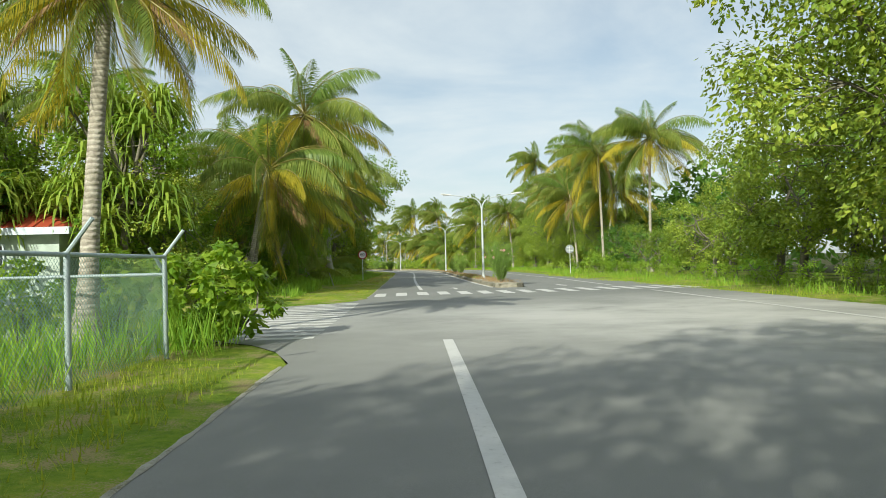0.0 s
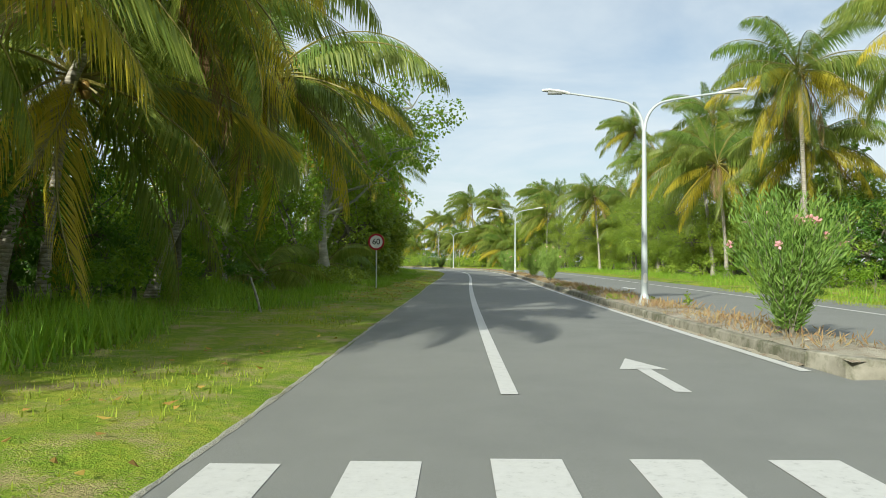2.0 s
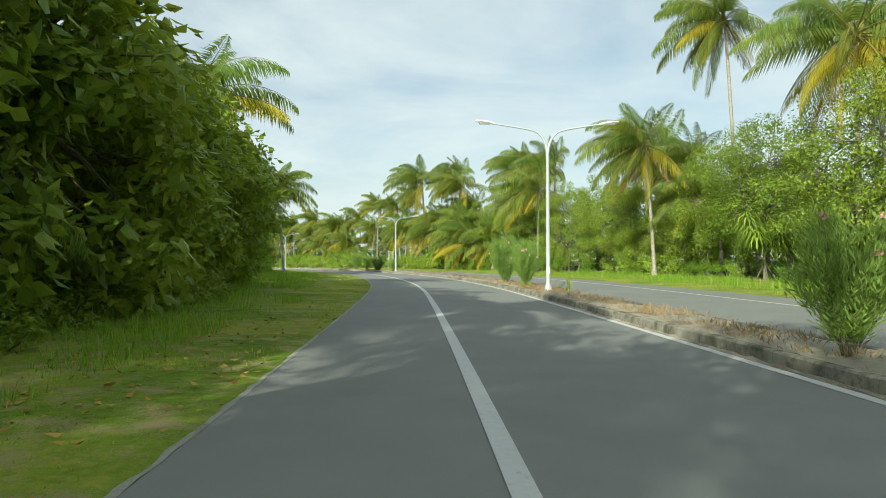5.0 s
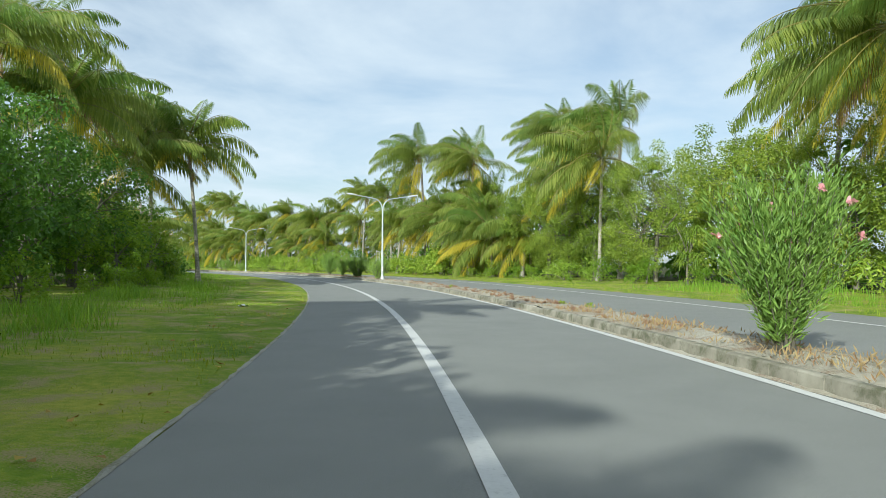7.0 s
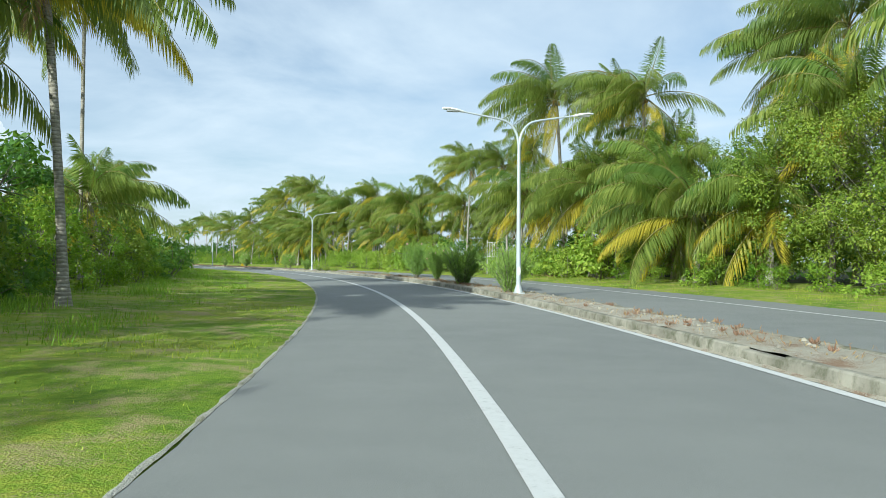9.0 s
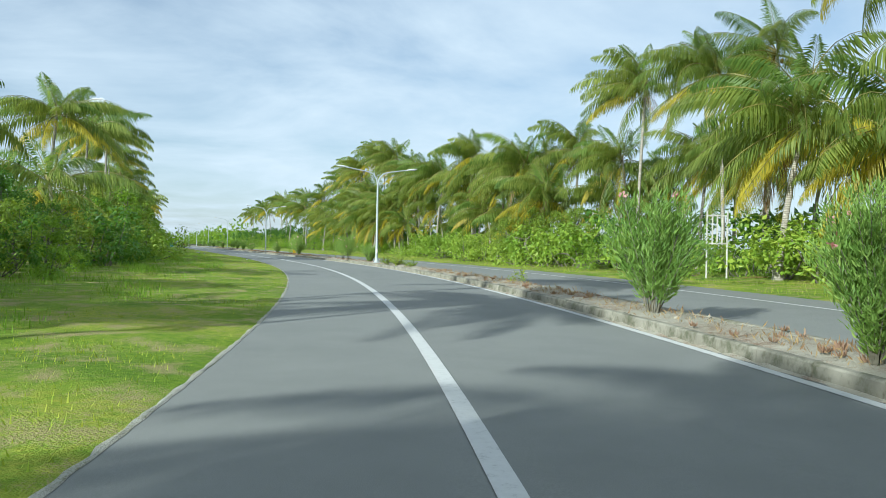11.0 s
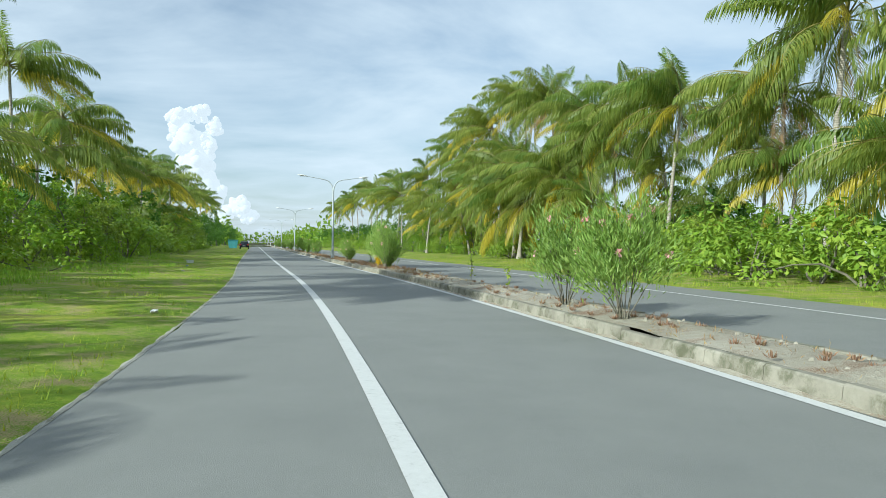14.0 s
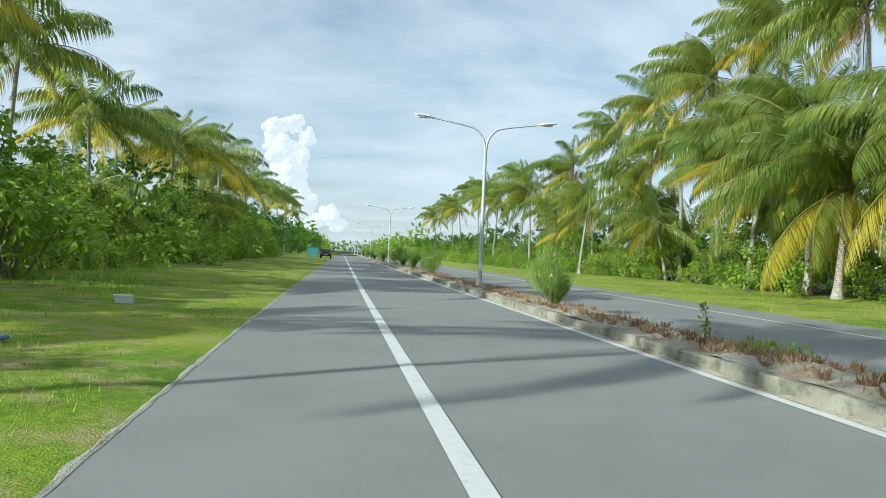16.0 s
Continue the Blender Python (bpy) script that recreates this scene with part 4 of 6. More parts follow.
DEEP = tree_kind("broadleaf_tree", "dark green broadleaf tree with a dense rounded crown", "tree", "roadside trees", LEAF_DEEP, (4, 5, 6), height=8.0, spread=3.2, clumps=42, per=58, leaf=0.31, low=0.08)
DENSE = tree_kind("broadleaf_tree", "dense small-leaved dark green tree, leafy to the ground", "tree", "roadside trees", LEAF_DEEP, (41, 42), height=8.0, spread=3.2, clumps=60, per=90, leaf=0.21, low=0.04)
BACK = [tree_parts(sd, height=8.0, spread=3.2, clumps=24, per=28, leaf=0.54, low=0.06, twigs=False) for sd in (31, 32, 33)]
DEEP_WOOD, DEEP_LEAVES = Geo(), Geo()
SMALL = tree_kind("broadleaf_tree", "small leafy broadleaf tree in the roadside thicket", "tree", "thicket trees", LEAF, (51, 52), height=9.0, spread=3.6, clumps=34, per=52, leaf=0.40, low=0.02)
SMALL += tree_kind("broadleaf_tree", "small light green tree in the roadside thicket", "tree", "thicket trees", LEAF_LIGHT, (53,), height=9.0, spread=3.6, clumps=34, per=52, leaf=0.40, low=0.02)
LIGHT = tree_kind("broadleaf_tree", "light green broadleaf tree in full leaf", "tree", "roadside trees", LEAF_LIGHT, (7, 8, 9), height=7.0, spread=2.8, clumps=38, per=90, leaf=0.23, low=0.08)
# lighter leaf colour on EDGE and CREEPER stands in for sun that misses them
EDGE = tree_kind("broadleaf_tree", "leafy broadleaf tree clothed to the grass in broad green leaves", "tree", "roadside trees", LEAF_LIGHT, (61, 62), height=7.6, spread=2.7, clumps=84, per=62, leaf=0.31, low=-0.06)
CREEPER = bush_kind("undergrowth_plant", "low leafy green undergrowth plant between grass and wood", "undergrowth plants", LEAF_LIGHT, (63, 64), 0.9, 1.0, 20, 46, 0.15)
BUSH = bush_kind("wild_shrub", "leafy green wild shrub at the edge of the wood", "wild shrubs", LEAF, (11, 12, 13), 2.6, 1.5, 16, 40, 0.23)
BUSH_D = bush_kind("wild_shrub", "dark green wild shrub under the trees", "wild shrubs", LEAF_DEEP, (14, 15), 2.8, 1.6, 16, 38, 0.26)
LIME = bush_kind("beach_shrub", "bright yellow-green beach shrub beside the grass", "beach shrubs", LEAF_LIME, (16, 17, 18), 1.8, 1.3, 16, 60, 0.17, 0.5)
USED = set()


def put(kinds, rng, s, off, scale, z=0.1, sq=1.0):
    src = rng.choice(kinds)
    x, y, _, h = at_road(s, off)
    m = pose(x, y, z, 0, 0, rng.uniform(0, 360)) @ Matrix.Diagonal((scale * rng.uniform(0.9, 1.1), scale * rng.uniform(0.9, 1.1), scale * sq, 1))
    if kinds is BACK:      # deep in the wood no tree can be told from the next
        a = np.array(m)
        for part_geo, into in zip(src, (DEEP_WOOD, DEEP_LEAVES)):
            n0 = into.count
            v = np.concatenate(part_geo.v)
            into.add((np.c_[v, np.ones(len(v))] @ a.T)[:, :3], part_geo.f[0])
            for f in part_geo.f[1:]:
                into.f.append(f + n0)
                into.k.append(0)
        return None
    if src.name not in USED:
        USED.add(src.name)
        src.matrix_basis = m
        return src
    return copy_thing(src, m)


def belt(seed, s0, s1, step, off, jit, kinds, lo, hi, sq=1.0, z=0.1):
    rng = random.Random(seed)
    s = s0
    while s < s1:
        o = off(s) if callable(off) else off
        put(kinds, rng, s + rng.uniform(-jit, jit) * 0.6, o + rng.uniform(-jit, jit), rng.uniform(lo, hi), z, sq)
        s += step * rng.uniform(0.8, 1.2)


L_EDGE = lambda s: float(np.interp(s, [25, 35, 50, 58, 66, 85, 105, 130, 150, 180, 230, 243, 262, 284, 330, 800], [-9.5, -8.5, -9.0, -9.0, -8.0, -8.6, -9.6, -9.6, -9.6, -9.6, -9.4, -8.7, -9.5, -8.8, -9.0, -9.2]))
R_EDGE = lambda s: float(np.interp(s, [-30, 20, 40, 60, 80, 120, 140, 152, 176, 181, 186, 192, 212, 222, 240, 260, 800], [13.0, 12.8, 14.0, 15.6, 17.5, 18.5, 17.0, 16.0, 15.8, 16.7, 15.9, 14.8, 14.8, 16.4, 19.0, 19.5, 18.5]))

# left: behind the side road, the shaded wood, the clipped dark mass, the long thicket
belt(1, 24, 62, 4.2, lambda s: L_EDGE(s) - 7.5, 1.2, BACK, 0.66, 0.85)
belt(2, 61, 71, 4.6, lambda s: L_EDGE(s) - 3.2, 0.9, HERO, 0.8, 1.05)
for s_, o_, k_ in ((64.5, -12.6, 1.1), (68.8, -14.6, 1.1)):
    put(HERO, random.Random(int(s_)), s_, o_, k_)
belt(3, 62, 104, 4.4, lambda s: L_EDGE(s) - 7.0, 1.2, BACK, 0.55, 0.72)
belt(50, 90, 106, 3.0, lambda s: L_EDGE(s) - 1.3, 0.6, HERO + SMALL, 0.55, 0.72)
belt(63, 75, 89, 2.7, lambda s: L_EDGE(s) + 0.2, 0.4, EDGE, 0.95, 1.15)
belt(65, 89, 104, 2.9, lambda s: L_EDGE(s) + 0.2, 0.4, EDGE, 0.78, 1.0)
belt(64, 57, 92, 1.7, lambda s: L_EDGE(s) + 1.5, 0.45, CREEPER, 0.7, 1.15)
belt(4, 105, 136, 3.1, lambda s: L_EDGE(s) - 3.0, 0.7, DENSE, 0.85, 1.05)
belt(54, 126, 158, 3.0, lambda s: L_EDGE(s) - 1.2, 0.6, SMALL, 0.45, 0.62)
belt(5, 136, 262, 5.0, lambda s: L_EDGE(s) - 3.6, 1.0, DEEP + LIGHT, 0.55, 0.8)
belt(40, 262, 330, 5.0, lambda s: L_EDGE(s) - 3.4, 1.0, BACK, 0.55, 0.8)
belt(6, 130, 420, 6.5, lambda s: L_EDGE(s) - 8.0, 1.6, BACK, 0.7, 0.95)
belt(51, 42, 90, 1.9, lambda s: L_EDGE(s) + 0.7, 0.5, BUSH + BUSH_D[:1], 0.45, 0.8)
belt(55, 42, 60, 3.6, lambda s: L_EDGE(s) - 3.2, 0.7, HERO, 0.55, 0.72)
belt(56, 158, 200, 4.0, lambda s: L_EDGE(s) - 1.2, 0.6, SMALL, 0.36, 0.50)
belt(57, 200, 320, 4.0, lambda s: L_EDGE(s) - 1.6, 0.7, SMALL, 0.45, 0.92)
belt(7, 27, 62, 2.4, lambda s: L_EDGE(s) - 2.4, 0.8, BUSH_D, 0.7, 1.1)
belt(8, 60, 140, 2.4, lambda s: L_EDGE(s) - 0.2, 0.6, BUSH + BUSH_D[:1], 0.55, 1.05)
belt(9, 138, 196, 2.3, lambda s: L_EDGE(s) - 0.2, 0.6, BUSH + BUSH_D, 0.6, 1.05)
belt(37, 190, 330, 2.6, lambda s: L_EDGE(s) - 0.7, 1.1, BUSH + LIME, 0.7, 1.5)
belt(39, 200, 330, 6.5, lambda s: L_EDGE(s) - 2.0, 0.9, LIGHT, 0.38, 0.6)
belt(10, 330, 560, 10.0, lambda s: L_EDGE(s) - 2.5, 1.0, BACK, 0.7, 1.1)
# right: tall edge by the junction, mixed wood round the bend, beach shrubs under palms
belt(21, -16, 20, 4.4, lambda s: R_EDGE(s) + 2.2, 0.8, BIG, 0.86, 1.08)
belt(35, 20, 34, 3.2, lambda s: R_EDGE(s) + 2.2, 0.6, RIGHTS, 0.85, 1.0)
belt(36, 33, 50, 3.0, lambda s: R_EDGE(s) + 2.2, 0.7, RIGHTS + LIGHT, 0.62, 0.76)
belt(22, -14, 26, 5.0, lambda s: R_EDGE(s) + 7.0, 1.2, BACK, 1.2, 1.5)
belt(23, 50, 84, 4.0, lambda s: R_EDGE(s) + 2.8, 1.0, LIGHT + DEEP, 0.6, 0.85)
belt(38, 84, 108, 3.6, lambda s: R_EDGE(s) + 2.8, 1.0, RIGHTS + HERO[:1], 0.68, 0.9)
belt(52, 108, 132, 3.4, lambda s: R_EDGE(s) + 3.0, 0.8, BIG, 0.62, 0.8)
for s_, o_, k_ in ((90.5, 19.2, 0.70), (94.5, 18.4, 0.74), (99.0, 18.8, 0.70), (74.0, 19.2, 0.58), (80.5, 20.0, 0.62)):
    put(BIG, random.Random(int(s_)), s_, o_, k_)
belt(53, 70, 92, 4.0, lambda s: R_EDGE(s) + 4.2, 0.8, RIGHTS, 0.75, 0.95)
belt(24, 56, 108, 6.0, lambda s: R_EDGE(s) + 8.5, 1.5, BACK, 0.9, 1.2)
belt(25, 132, 164, 3.6, lambda s: R_EDGE(s) + 3.0, 0.9, BIG + RIGHTS[:1], 0.6, 0.76)
belt(26, 100, 176, 6.0, lambda s: R_EDGE(s) + 8.5, 1.5, BACK, 0.9, 1.15)
belt(27, -14, 64, 2.6, lambda s: R_EDGE(s) + 0.3, 0.5, BUSH + LIME[:1], 0.6, 0.95)
belt(28, 60, 168, 2.4, lambda s: R_EDGE(s) + 0.6, 0.7, BUSH + LIME, 0.6, 1.1)
belt(29, 166, 236, 1.9, lambda s: R_EDGE(s) + 0.8, 0.6, LIME, 1.0, 1.6)
belt(30, 170, 300, 3.4, lambda s: R_EDGE(s) + 3.6, 1.4, BUSH_D + BUSH, 1.0, 1.5)
belt(34, 168, 260, 6.5, lambda s: R_EDGE(s) + 9.0, 1.6, BACK, 0.42, 0.62)
belt(31, 236, 330, 2.6, lambda s: R_EDGE(s) + 0.9, 0.9, BUSH + LIME, 0.8, 1.3)
belt(32, 236, 420, 5.5, lambda s: R_EDGE(s) + 8.0, 2.0, BACK, 0.55, 0.85)
belt(60, 196, 206, 3.4, lambda s: R_EDGE(s) + 2.2, 0.5, LIGHT, 0.72, 0.95)
belt(58, 222, 300, 4.2, lambda s: R_EDGE(s) + 3.4, 0.9, SMALL, 0.4, 0.6)
belt(61, 258, 420, 4.4, lambda s: R_EDGE(s) + 1.6, 0.9, SMALL + LIGHT[:1], 0.5, 0.78)
belt(62, 300, 420, 4.0, lambda s: R_EDGE(s) - 0.4, 0.7, BUSH + LIME, 0.8, 1.3)
belt(33, 330, 560, 10.0, lambda s: R_EDGE(s) + 2.5, 1.0, BACK, 0.6, 0.9)


def build_undergrowth():
    """The dim inside of the woods, too thick to tell one plant from another."""
    r = np.random.default_rng(77)
    g = Geo()
    for s0, s1, o0, o1, top, n in ((24, 160, -22, -15, 4.2, 6000), (160, 420, -22, -15, 4.6, 6000), (-25, 60, 21, 27, 8.5, 5000), (60, 175, 26, 32, 6.0, 6000), (240, 420, 26, 33, 3.4, 4500), (164, 192, 25, 31, 3.6, 1800), (222, 250, 25, 31, 3.2, 1600)):
        s, o = r.uniform(s0, s1, n), r.uniform(o0, o1, n)
        x, y, _ = road(s, o)
        p = np.stack([x, y, r.uniform(0, 1, n) ** 0.8 * top], -1)
        w = unit(r.normal(0, 1, (n, 3)) + np.array((0, 0, -0.4)))
        sd = unit(np.cross(w, r.normal(0, 1, (n, 3))))
        g.leaves(p, w, sd, r.uniform(0.5, 0.95, n), r.uniform(0.3, 0.5, n))
    solid("undergrowth", g, LEAF_DEEP, "dim tangled undergrowth deep in the woods", "undergrowth", kind="stuff")


def far_woods():
    """The line of trees at the end of the straight."""
    r = np.random.default_rng(78)
    g = Geo()
    n = 5000
    s, o = r.uniform(420, 840, n), r.choice([-1, 1], n) * r.uniform(0, 8, n)
    o = np.where(o < 0, -10 + o, 19 + o)
    x, y, _ = road(s, o)
    p = np.stack([x, y, r.uniform(0.2, 1, n) * (6 + 3 * np.sin(s * 0.13) + 1.5 * np.sin(s * 0.41))], -1)
    w = unit(r.normal(0, 1, (n, 3)))
    g.leaves(p, w, unit(np.cross(w, r.normal(0, 1, (n, 3)))), r.uniform(1.4, 2.6, n), r.uniform(0.7, 1.2, n))
    x, y, _ = road(np.full(1500, 850.0), r.uniform(-120, 160, 1500))
    p = np.stack([x, y, r.uniform(0, 9, 1500)], -1)
    w = unit(r.normal(0, 1, (1500, 3)))
    g.leaves(p, w, unit(np.cross(w, r.normal(0, 1, (1500, 3)))), 3.4, 1.8)
    solid("far_woods", g, LEAF, "distant line of trees at the end of the road", "trees", kind="stuff")


build_undergrowth()
far_woods()

# ---- grass ----


def grass(name, seed, areas, mat, label):
    r = np.random.default_rng(seed)
    g = Geo()
    for s0, s1, o0, o1, dens, hmin, hmax, tuft in areas:
        n = int((s1 - s0) * abs(o1 - o0) * dens)
        s, o = r.uniform(s0, s1, n), r.uniform(o0, o1, n)
        keep = np.sin(s * 0.9 + 1.7 * np.sin(o * 1.3)) + np.sin(o * 2.1 + s * 0.37) + r.normal(0, 0.7, n) > tuft
        s, o = s[keep], o[keep]
        n = len(s)
        x, y, _ = road(s, o)
        a = r.uniform(0, 6.283, n)
        hh = r.uniform(hmin, hmax, n) * (0.75 + 0.35 * np.sin(s * 0.7 + o))
        w = 0.006 + hh * 0.028
        z = np.where(o < 0, np.interp(-o, [2.2, 2.9, 4.7, 8, 13], [0.0, 0.02, 0.055, 0.14, 0.24]), np.interp(o, [11.8, 12.6, 15, 17.5, 20.5], [0.0, 0.02, 0.06, 0.14, 0.24]))
        b = np.stack([x, y, z], -1)
        sd = np.stack([np.cos(a), np.sin(a), 0 * a], -1)
        ln = np.stack([-np.sin(a), np.cos(a), 0 * a], -1) * (hh * r.uniform(0.1, 0.8, n))[:, None]
        v = np.stack([b - sd * w[:, None], b + sd * w[:, None], b + ln + np.stack([0 * a, 0 * a, hh], -1)], 1)
        g.add(v.reshape(-1, 3), np.arange(n)[:, None] * 3 + np.array([[0, 1, 2]]))
    return solid(name, g, mat, label, "grass", kind="stuff")


grass("verge_grass", 5, [(-3, 10, -4.0, -2.5, 160, 0.05, 0.16, -0.3), (27, 60, -6.5, -2.45, 130, 0.03, 0.10, -0.4), (60, 130, -8.5, -2.45, 80, 0.03, 0.09, -0.3), (130, 260, -9, -2.45, 65, 0.03, 0.09, -0.4),
                          (0, 60, 10.6, 14, 60, 0.06, 0.2, -0.8), (45, 260, 12.0, 17.0, 32, 0.06, 0.2, -0.6)], GRASS, "short mown verge grass with worn bare patches")
grass("tall_grass", 6, [(46, 92, -8.6, -3.9, 120, 0.10, 0.34, -0.4), (92, 135, -9.4, -5.2, 70, 0.10, 0.30, -0.2), (135, 250, -9.6, -5.0, 45, 0.08, 0.24, -0.1), (24, 62, -9.0, -5.0, 130, 0.25, 0.65, 0.1), (60, 130, -9.5, -6.0, 60, 0.2, 0.5, 0.2), (130, 260, -10, -7.2, 45, 0.12, 0.36, 0.3), (2, 70, 11.5, 15.5, 50, 0.15, 0.45, 0.0), (70, 130, 13.5, 18.5, 50, 0.2, 0.5, 0.0)], GRASS_TALL, "tall bright green grass along the wood's edge")


def pale_tree():
    """The pale-barked leaning tree that reaches over the verge."""
    x, y, _, h = at_road(62.4, -7.0)
    t = thing("broadleaf_tree", x, y, 0.1, h, "pale-barked leaning tree with open branching over the verge", "tree", "roadside trees")
    r = np.random.default_rng(91)
    wood = Geo()
    stem = np.array([(0, 0, -0.2), (-0.03, 0.05, 0.8), (-0.2, 0.1, 2.0), (-0.22, 0.3, 3.4), (-0.05, 0.6, 4.8), (0.4, 0.9, 6.2)])
    wood.tube(stem, [0.32, 0.24, 0.20, 0.17, 0.15, 0.12], 10)
    centers = []
    for k in range(15):
        a = k * 2.4
        e = np.array((1.7 + (1.6 + 1.6 * ((k * 0.37) % 1)) * math.cos(a), 1.2 + (1.6 + 1.6 * ((k * 0.37) % 1)) * math.sin(a), 7.0 + 1.9 * math.sin(k * 1.7)))
        q = limb(stem[3 + k % 3], e, r, 0.1)
        wood.tube(q, np.linspace(0.09, 0.03, 6), 6)
        for j in range(5):
            c = e + r.normal(0, 0.8, 3)
            centers.append(c)
            wood.tube([e, (e + c) / 2 + r.normal(0, 0.1, 3), c], [0.03, 0.02, 0.01], 4, cap=False)
    part("trunk", wood, PALE_BARK, t, "pale grey mottled bark", smooth=True)
    part("crown", leaf_cloud(Geo(), r, centers, r.uniform(0.6, 1.1, len(centers)), 120, 0.2, 0.13), LEAF, t)


PALE_BARK = bark_mat("pale_bark", (0.24, 0.225, 0.19), (0.55, 0.52, 0.45), 3.0)
pale_tree()
for s, o, sc in ((40.5, -10.6, 0.62), (45.5, -10.4, 0.66)):
    put(DENSE, random.Random(int(s)), s, o, sc)
put(HERO, random.Random(3), 60.8, -8.2, 0.82)
put(HERO, random.Random(5), 56.2, -9.8, 0.98)
put(HERO, random.Random(6), 50.4, -9.4, 0.92)
put(HERO, random.Random(7), 53.4, -9.8, 0.98)
for s, o, sc in ((17.5, 13.2, 1.06), (13.0, 13.6, 1.12)):
    put(BIG, random.Random(int(s)), s, o, sc)

# ---- oleanders and weeds on the median ----


def oleander_parts(seed, height, spread, stems, leaves, bare, bloom):
    r = np.random.default_rng(seed)
    wood, g, fl = Geo(), Geo(), []
    for k in range(stems):
        a = r.uniform(0, 6.283)
        out = spread * r.uniform(0.25, 1.0)
        hh = height * r.uniform(0.62, 1.0) * (1 - (0.45 if bare > 0.3 else 0.25) * (out / spread) ** 2)
        u = np.linspace(0, 1, 7)
        px = np.cos(a) * (0.07 + out * u ** 1.3)
        py = np.sin(a) * (0.07 + out * u ** 1.3)
        p = np.stack([px, py, -0.05 + hh * u], -1) + np.cumsum(r.normal(0, 0.012, (7, 3)), 0)
        wood.tube(p, np.linspace(0.012, 0.004, 7), 3, cap=False)
        n = leaves
        q = bare + (1 - bare) * r.random(n) ** (0.6 if bare > 0.3 else 0.8)
        b = np.stack([np.interp(q, u, p[:, c]) for c in range(3)], -1) + r.normal(0, 1, (n, 3)) * (0.02 + (0.16 if bare > 0.3 else 0.08) * q[:, None]) * min(1.0, height / 2)
        t = unit(np.stack([np.gradient(p[:, c], u)[np.minimum(6, (q * 6).astype(int))] for c in range(3)], -1))
        d = unit(r.normal(0, 1, (n, 3)) * np.array((1, 1, 0.35)))
        way = unit(d * 0.8 + t * (0.5 + 0.7 * q[:, None]))
        side = unit(np.cross(way, t + r.normal(0, 0.3, (n, 3))))
        ln = r.uniform(0.09, 0.18, n) * (0.66 if height < 1.5 else 1.0)
        g.leaves(b, way, side, ln, ln * 0.2)
        if r.random() < bloom:
            m = 14
            c = p[-1] + np.array((0, 0, 0.03))
            d = unit(r.normal(0, 1, (m, 3)) + np.array((0, 0, 0.4)))
            e = unit(np.cross(d, r.normal(0, 1, (m, 3)))) * 0.026
            v = np.concatenate([c[None], c + d * 0.055 - e, c + d * 0.055 + e, c + d * r.uniform(0.065, 0.09, (m, 1))])
            i = np.arange(m)
            fl.append(Geo().add(v, np.stack([0 * i, i + 1, i + 1 + 2 * m, i + 1 + m], -1)))
    return wood, g, fl


OLEANDERS = []
for sd, hh, sp, st, lv, br, fb in ((1, 2.7, 0.86, 38, 230, 0.10, 0.22), (2, 2.2, 0.80, 30, 200, 0.16, 0.12), (3, 2.1, 0.80, 16, 260, 0.46, 0.3), (4, 1.1, 0.58, 40, 120, 0.06, 0.0)):
    t = thing("oleander_shrub", 0, 0, 0, 0, "oleander shrub with narrow leaves and pink flowers on the median" if fb else "low bushy oleander with narrow green leaves on the median", "shrub", "oleander shrubs on the median")
    w, g, fl = oleander_parts(sd, hh, sp, st, lv, br, fb)
    part("stem", w, BARK, t)
    part("foliage", g, OLEANDER, t)
    for c in fl:
        part("flower_head", c, PETAL, t, "pale pink flower head")
    OLEANDERS.append(t)
rng = random.Random(9)
for s, k, sc in ((37.6, 0, 0.86), (66.3, 1, 0.92), (76.4, 1, 0.85), (98.9, 0, 0.92), (103.6, 0, 1.08), (147.2, 3, 1.5), (155, 3, 1.25), (159.7, 0, 0.86), (165.0, 1, 1.1),
                 (201.0, 3, 0.74), (206.9, 2, 0.92), (209.3, 2, 0.96), (228.4, 2, 1.12), (228.5, 3, 0.55), (241.4, 2, 0.74), (241.5, 3, 0.42), (263.4, 2, 0.62), (265.2, 2, 0.72), (274.7, 1, 0.8),
                 (284, 1, 0.9), (291, 2, 0.9), (310, 1, 0.9), (322, 2, 0.95), (333, 1, 0.85), (345, 2, 0.9), (370, 1, 0.9), (390, 0, 0.8)):
    put([OLEANDERS[k]], rng, s, 4.22 + rng.uniform(-0.08, 0.08), sc, 0.22)


def croton():
    x, y, _, h = at_road(230.6, 4.2)
    t = thing("croton_plant", x, y, 0.22, h, "small upright yellow-leaved garden plant on the median", "plant")
    r = np.random.default_rng(3)
    n = 70
    b = np.stack([r.normal(0, 0.05, n), r.normal(0, 0.05, n), r.uniform(0.02, 0.32, n)], -1)
    w = unit(np.stack([r.normal(0, 0.35, n), r.normal(0, 0.35, n), np.ones(n)], -1))
    m = leaf_mat("croton_leaf", (0.45, 0.28, 0.01), (0.62, 0.42, 0.02), (0.70, 0.55, 0.05), 0.45, 0.3)
    part("foliage", Geo().leaves(b, w, unit(np.cross(w, r.normal(0, 1, (n, 3)))), 0.22, 0.06), m, t)
    part("stem", Geo().tube([(0, 0, -0.03), (0, 0, 0.2)], 0.012, 5), BARK, t)


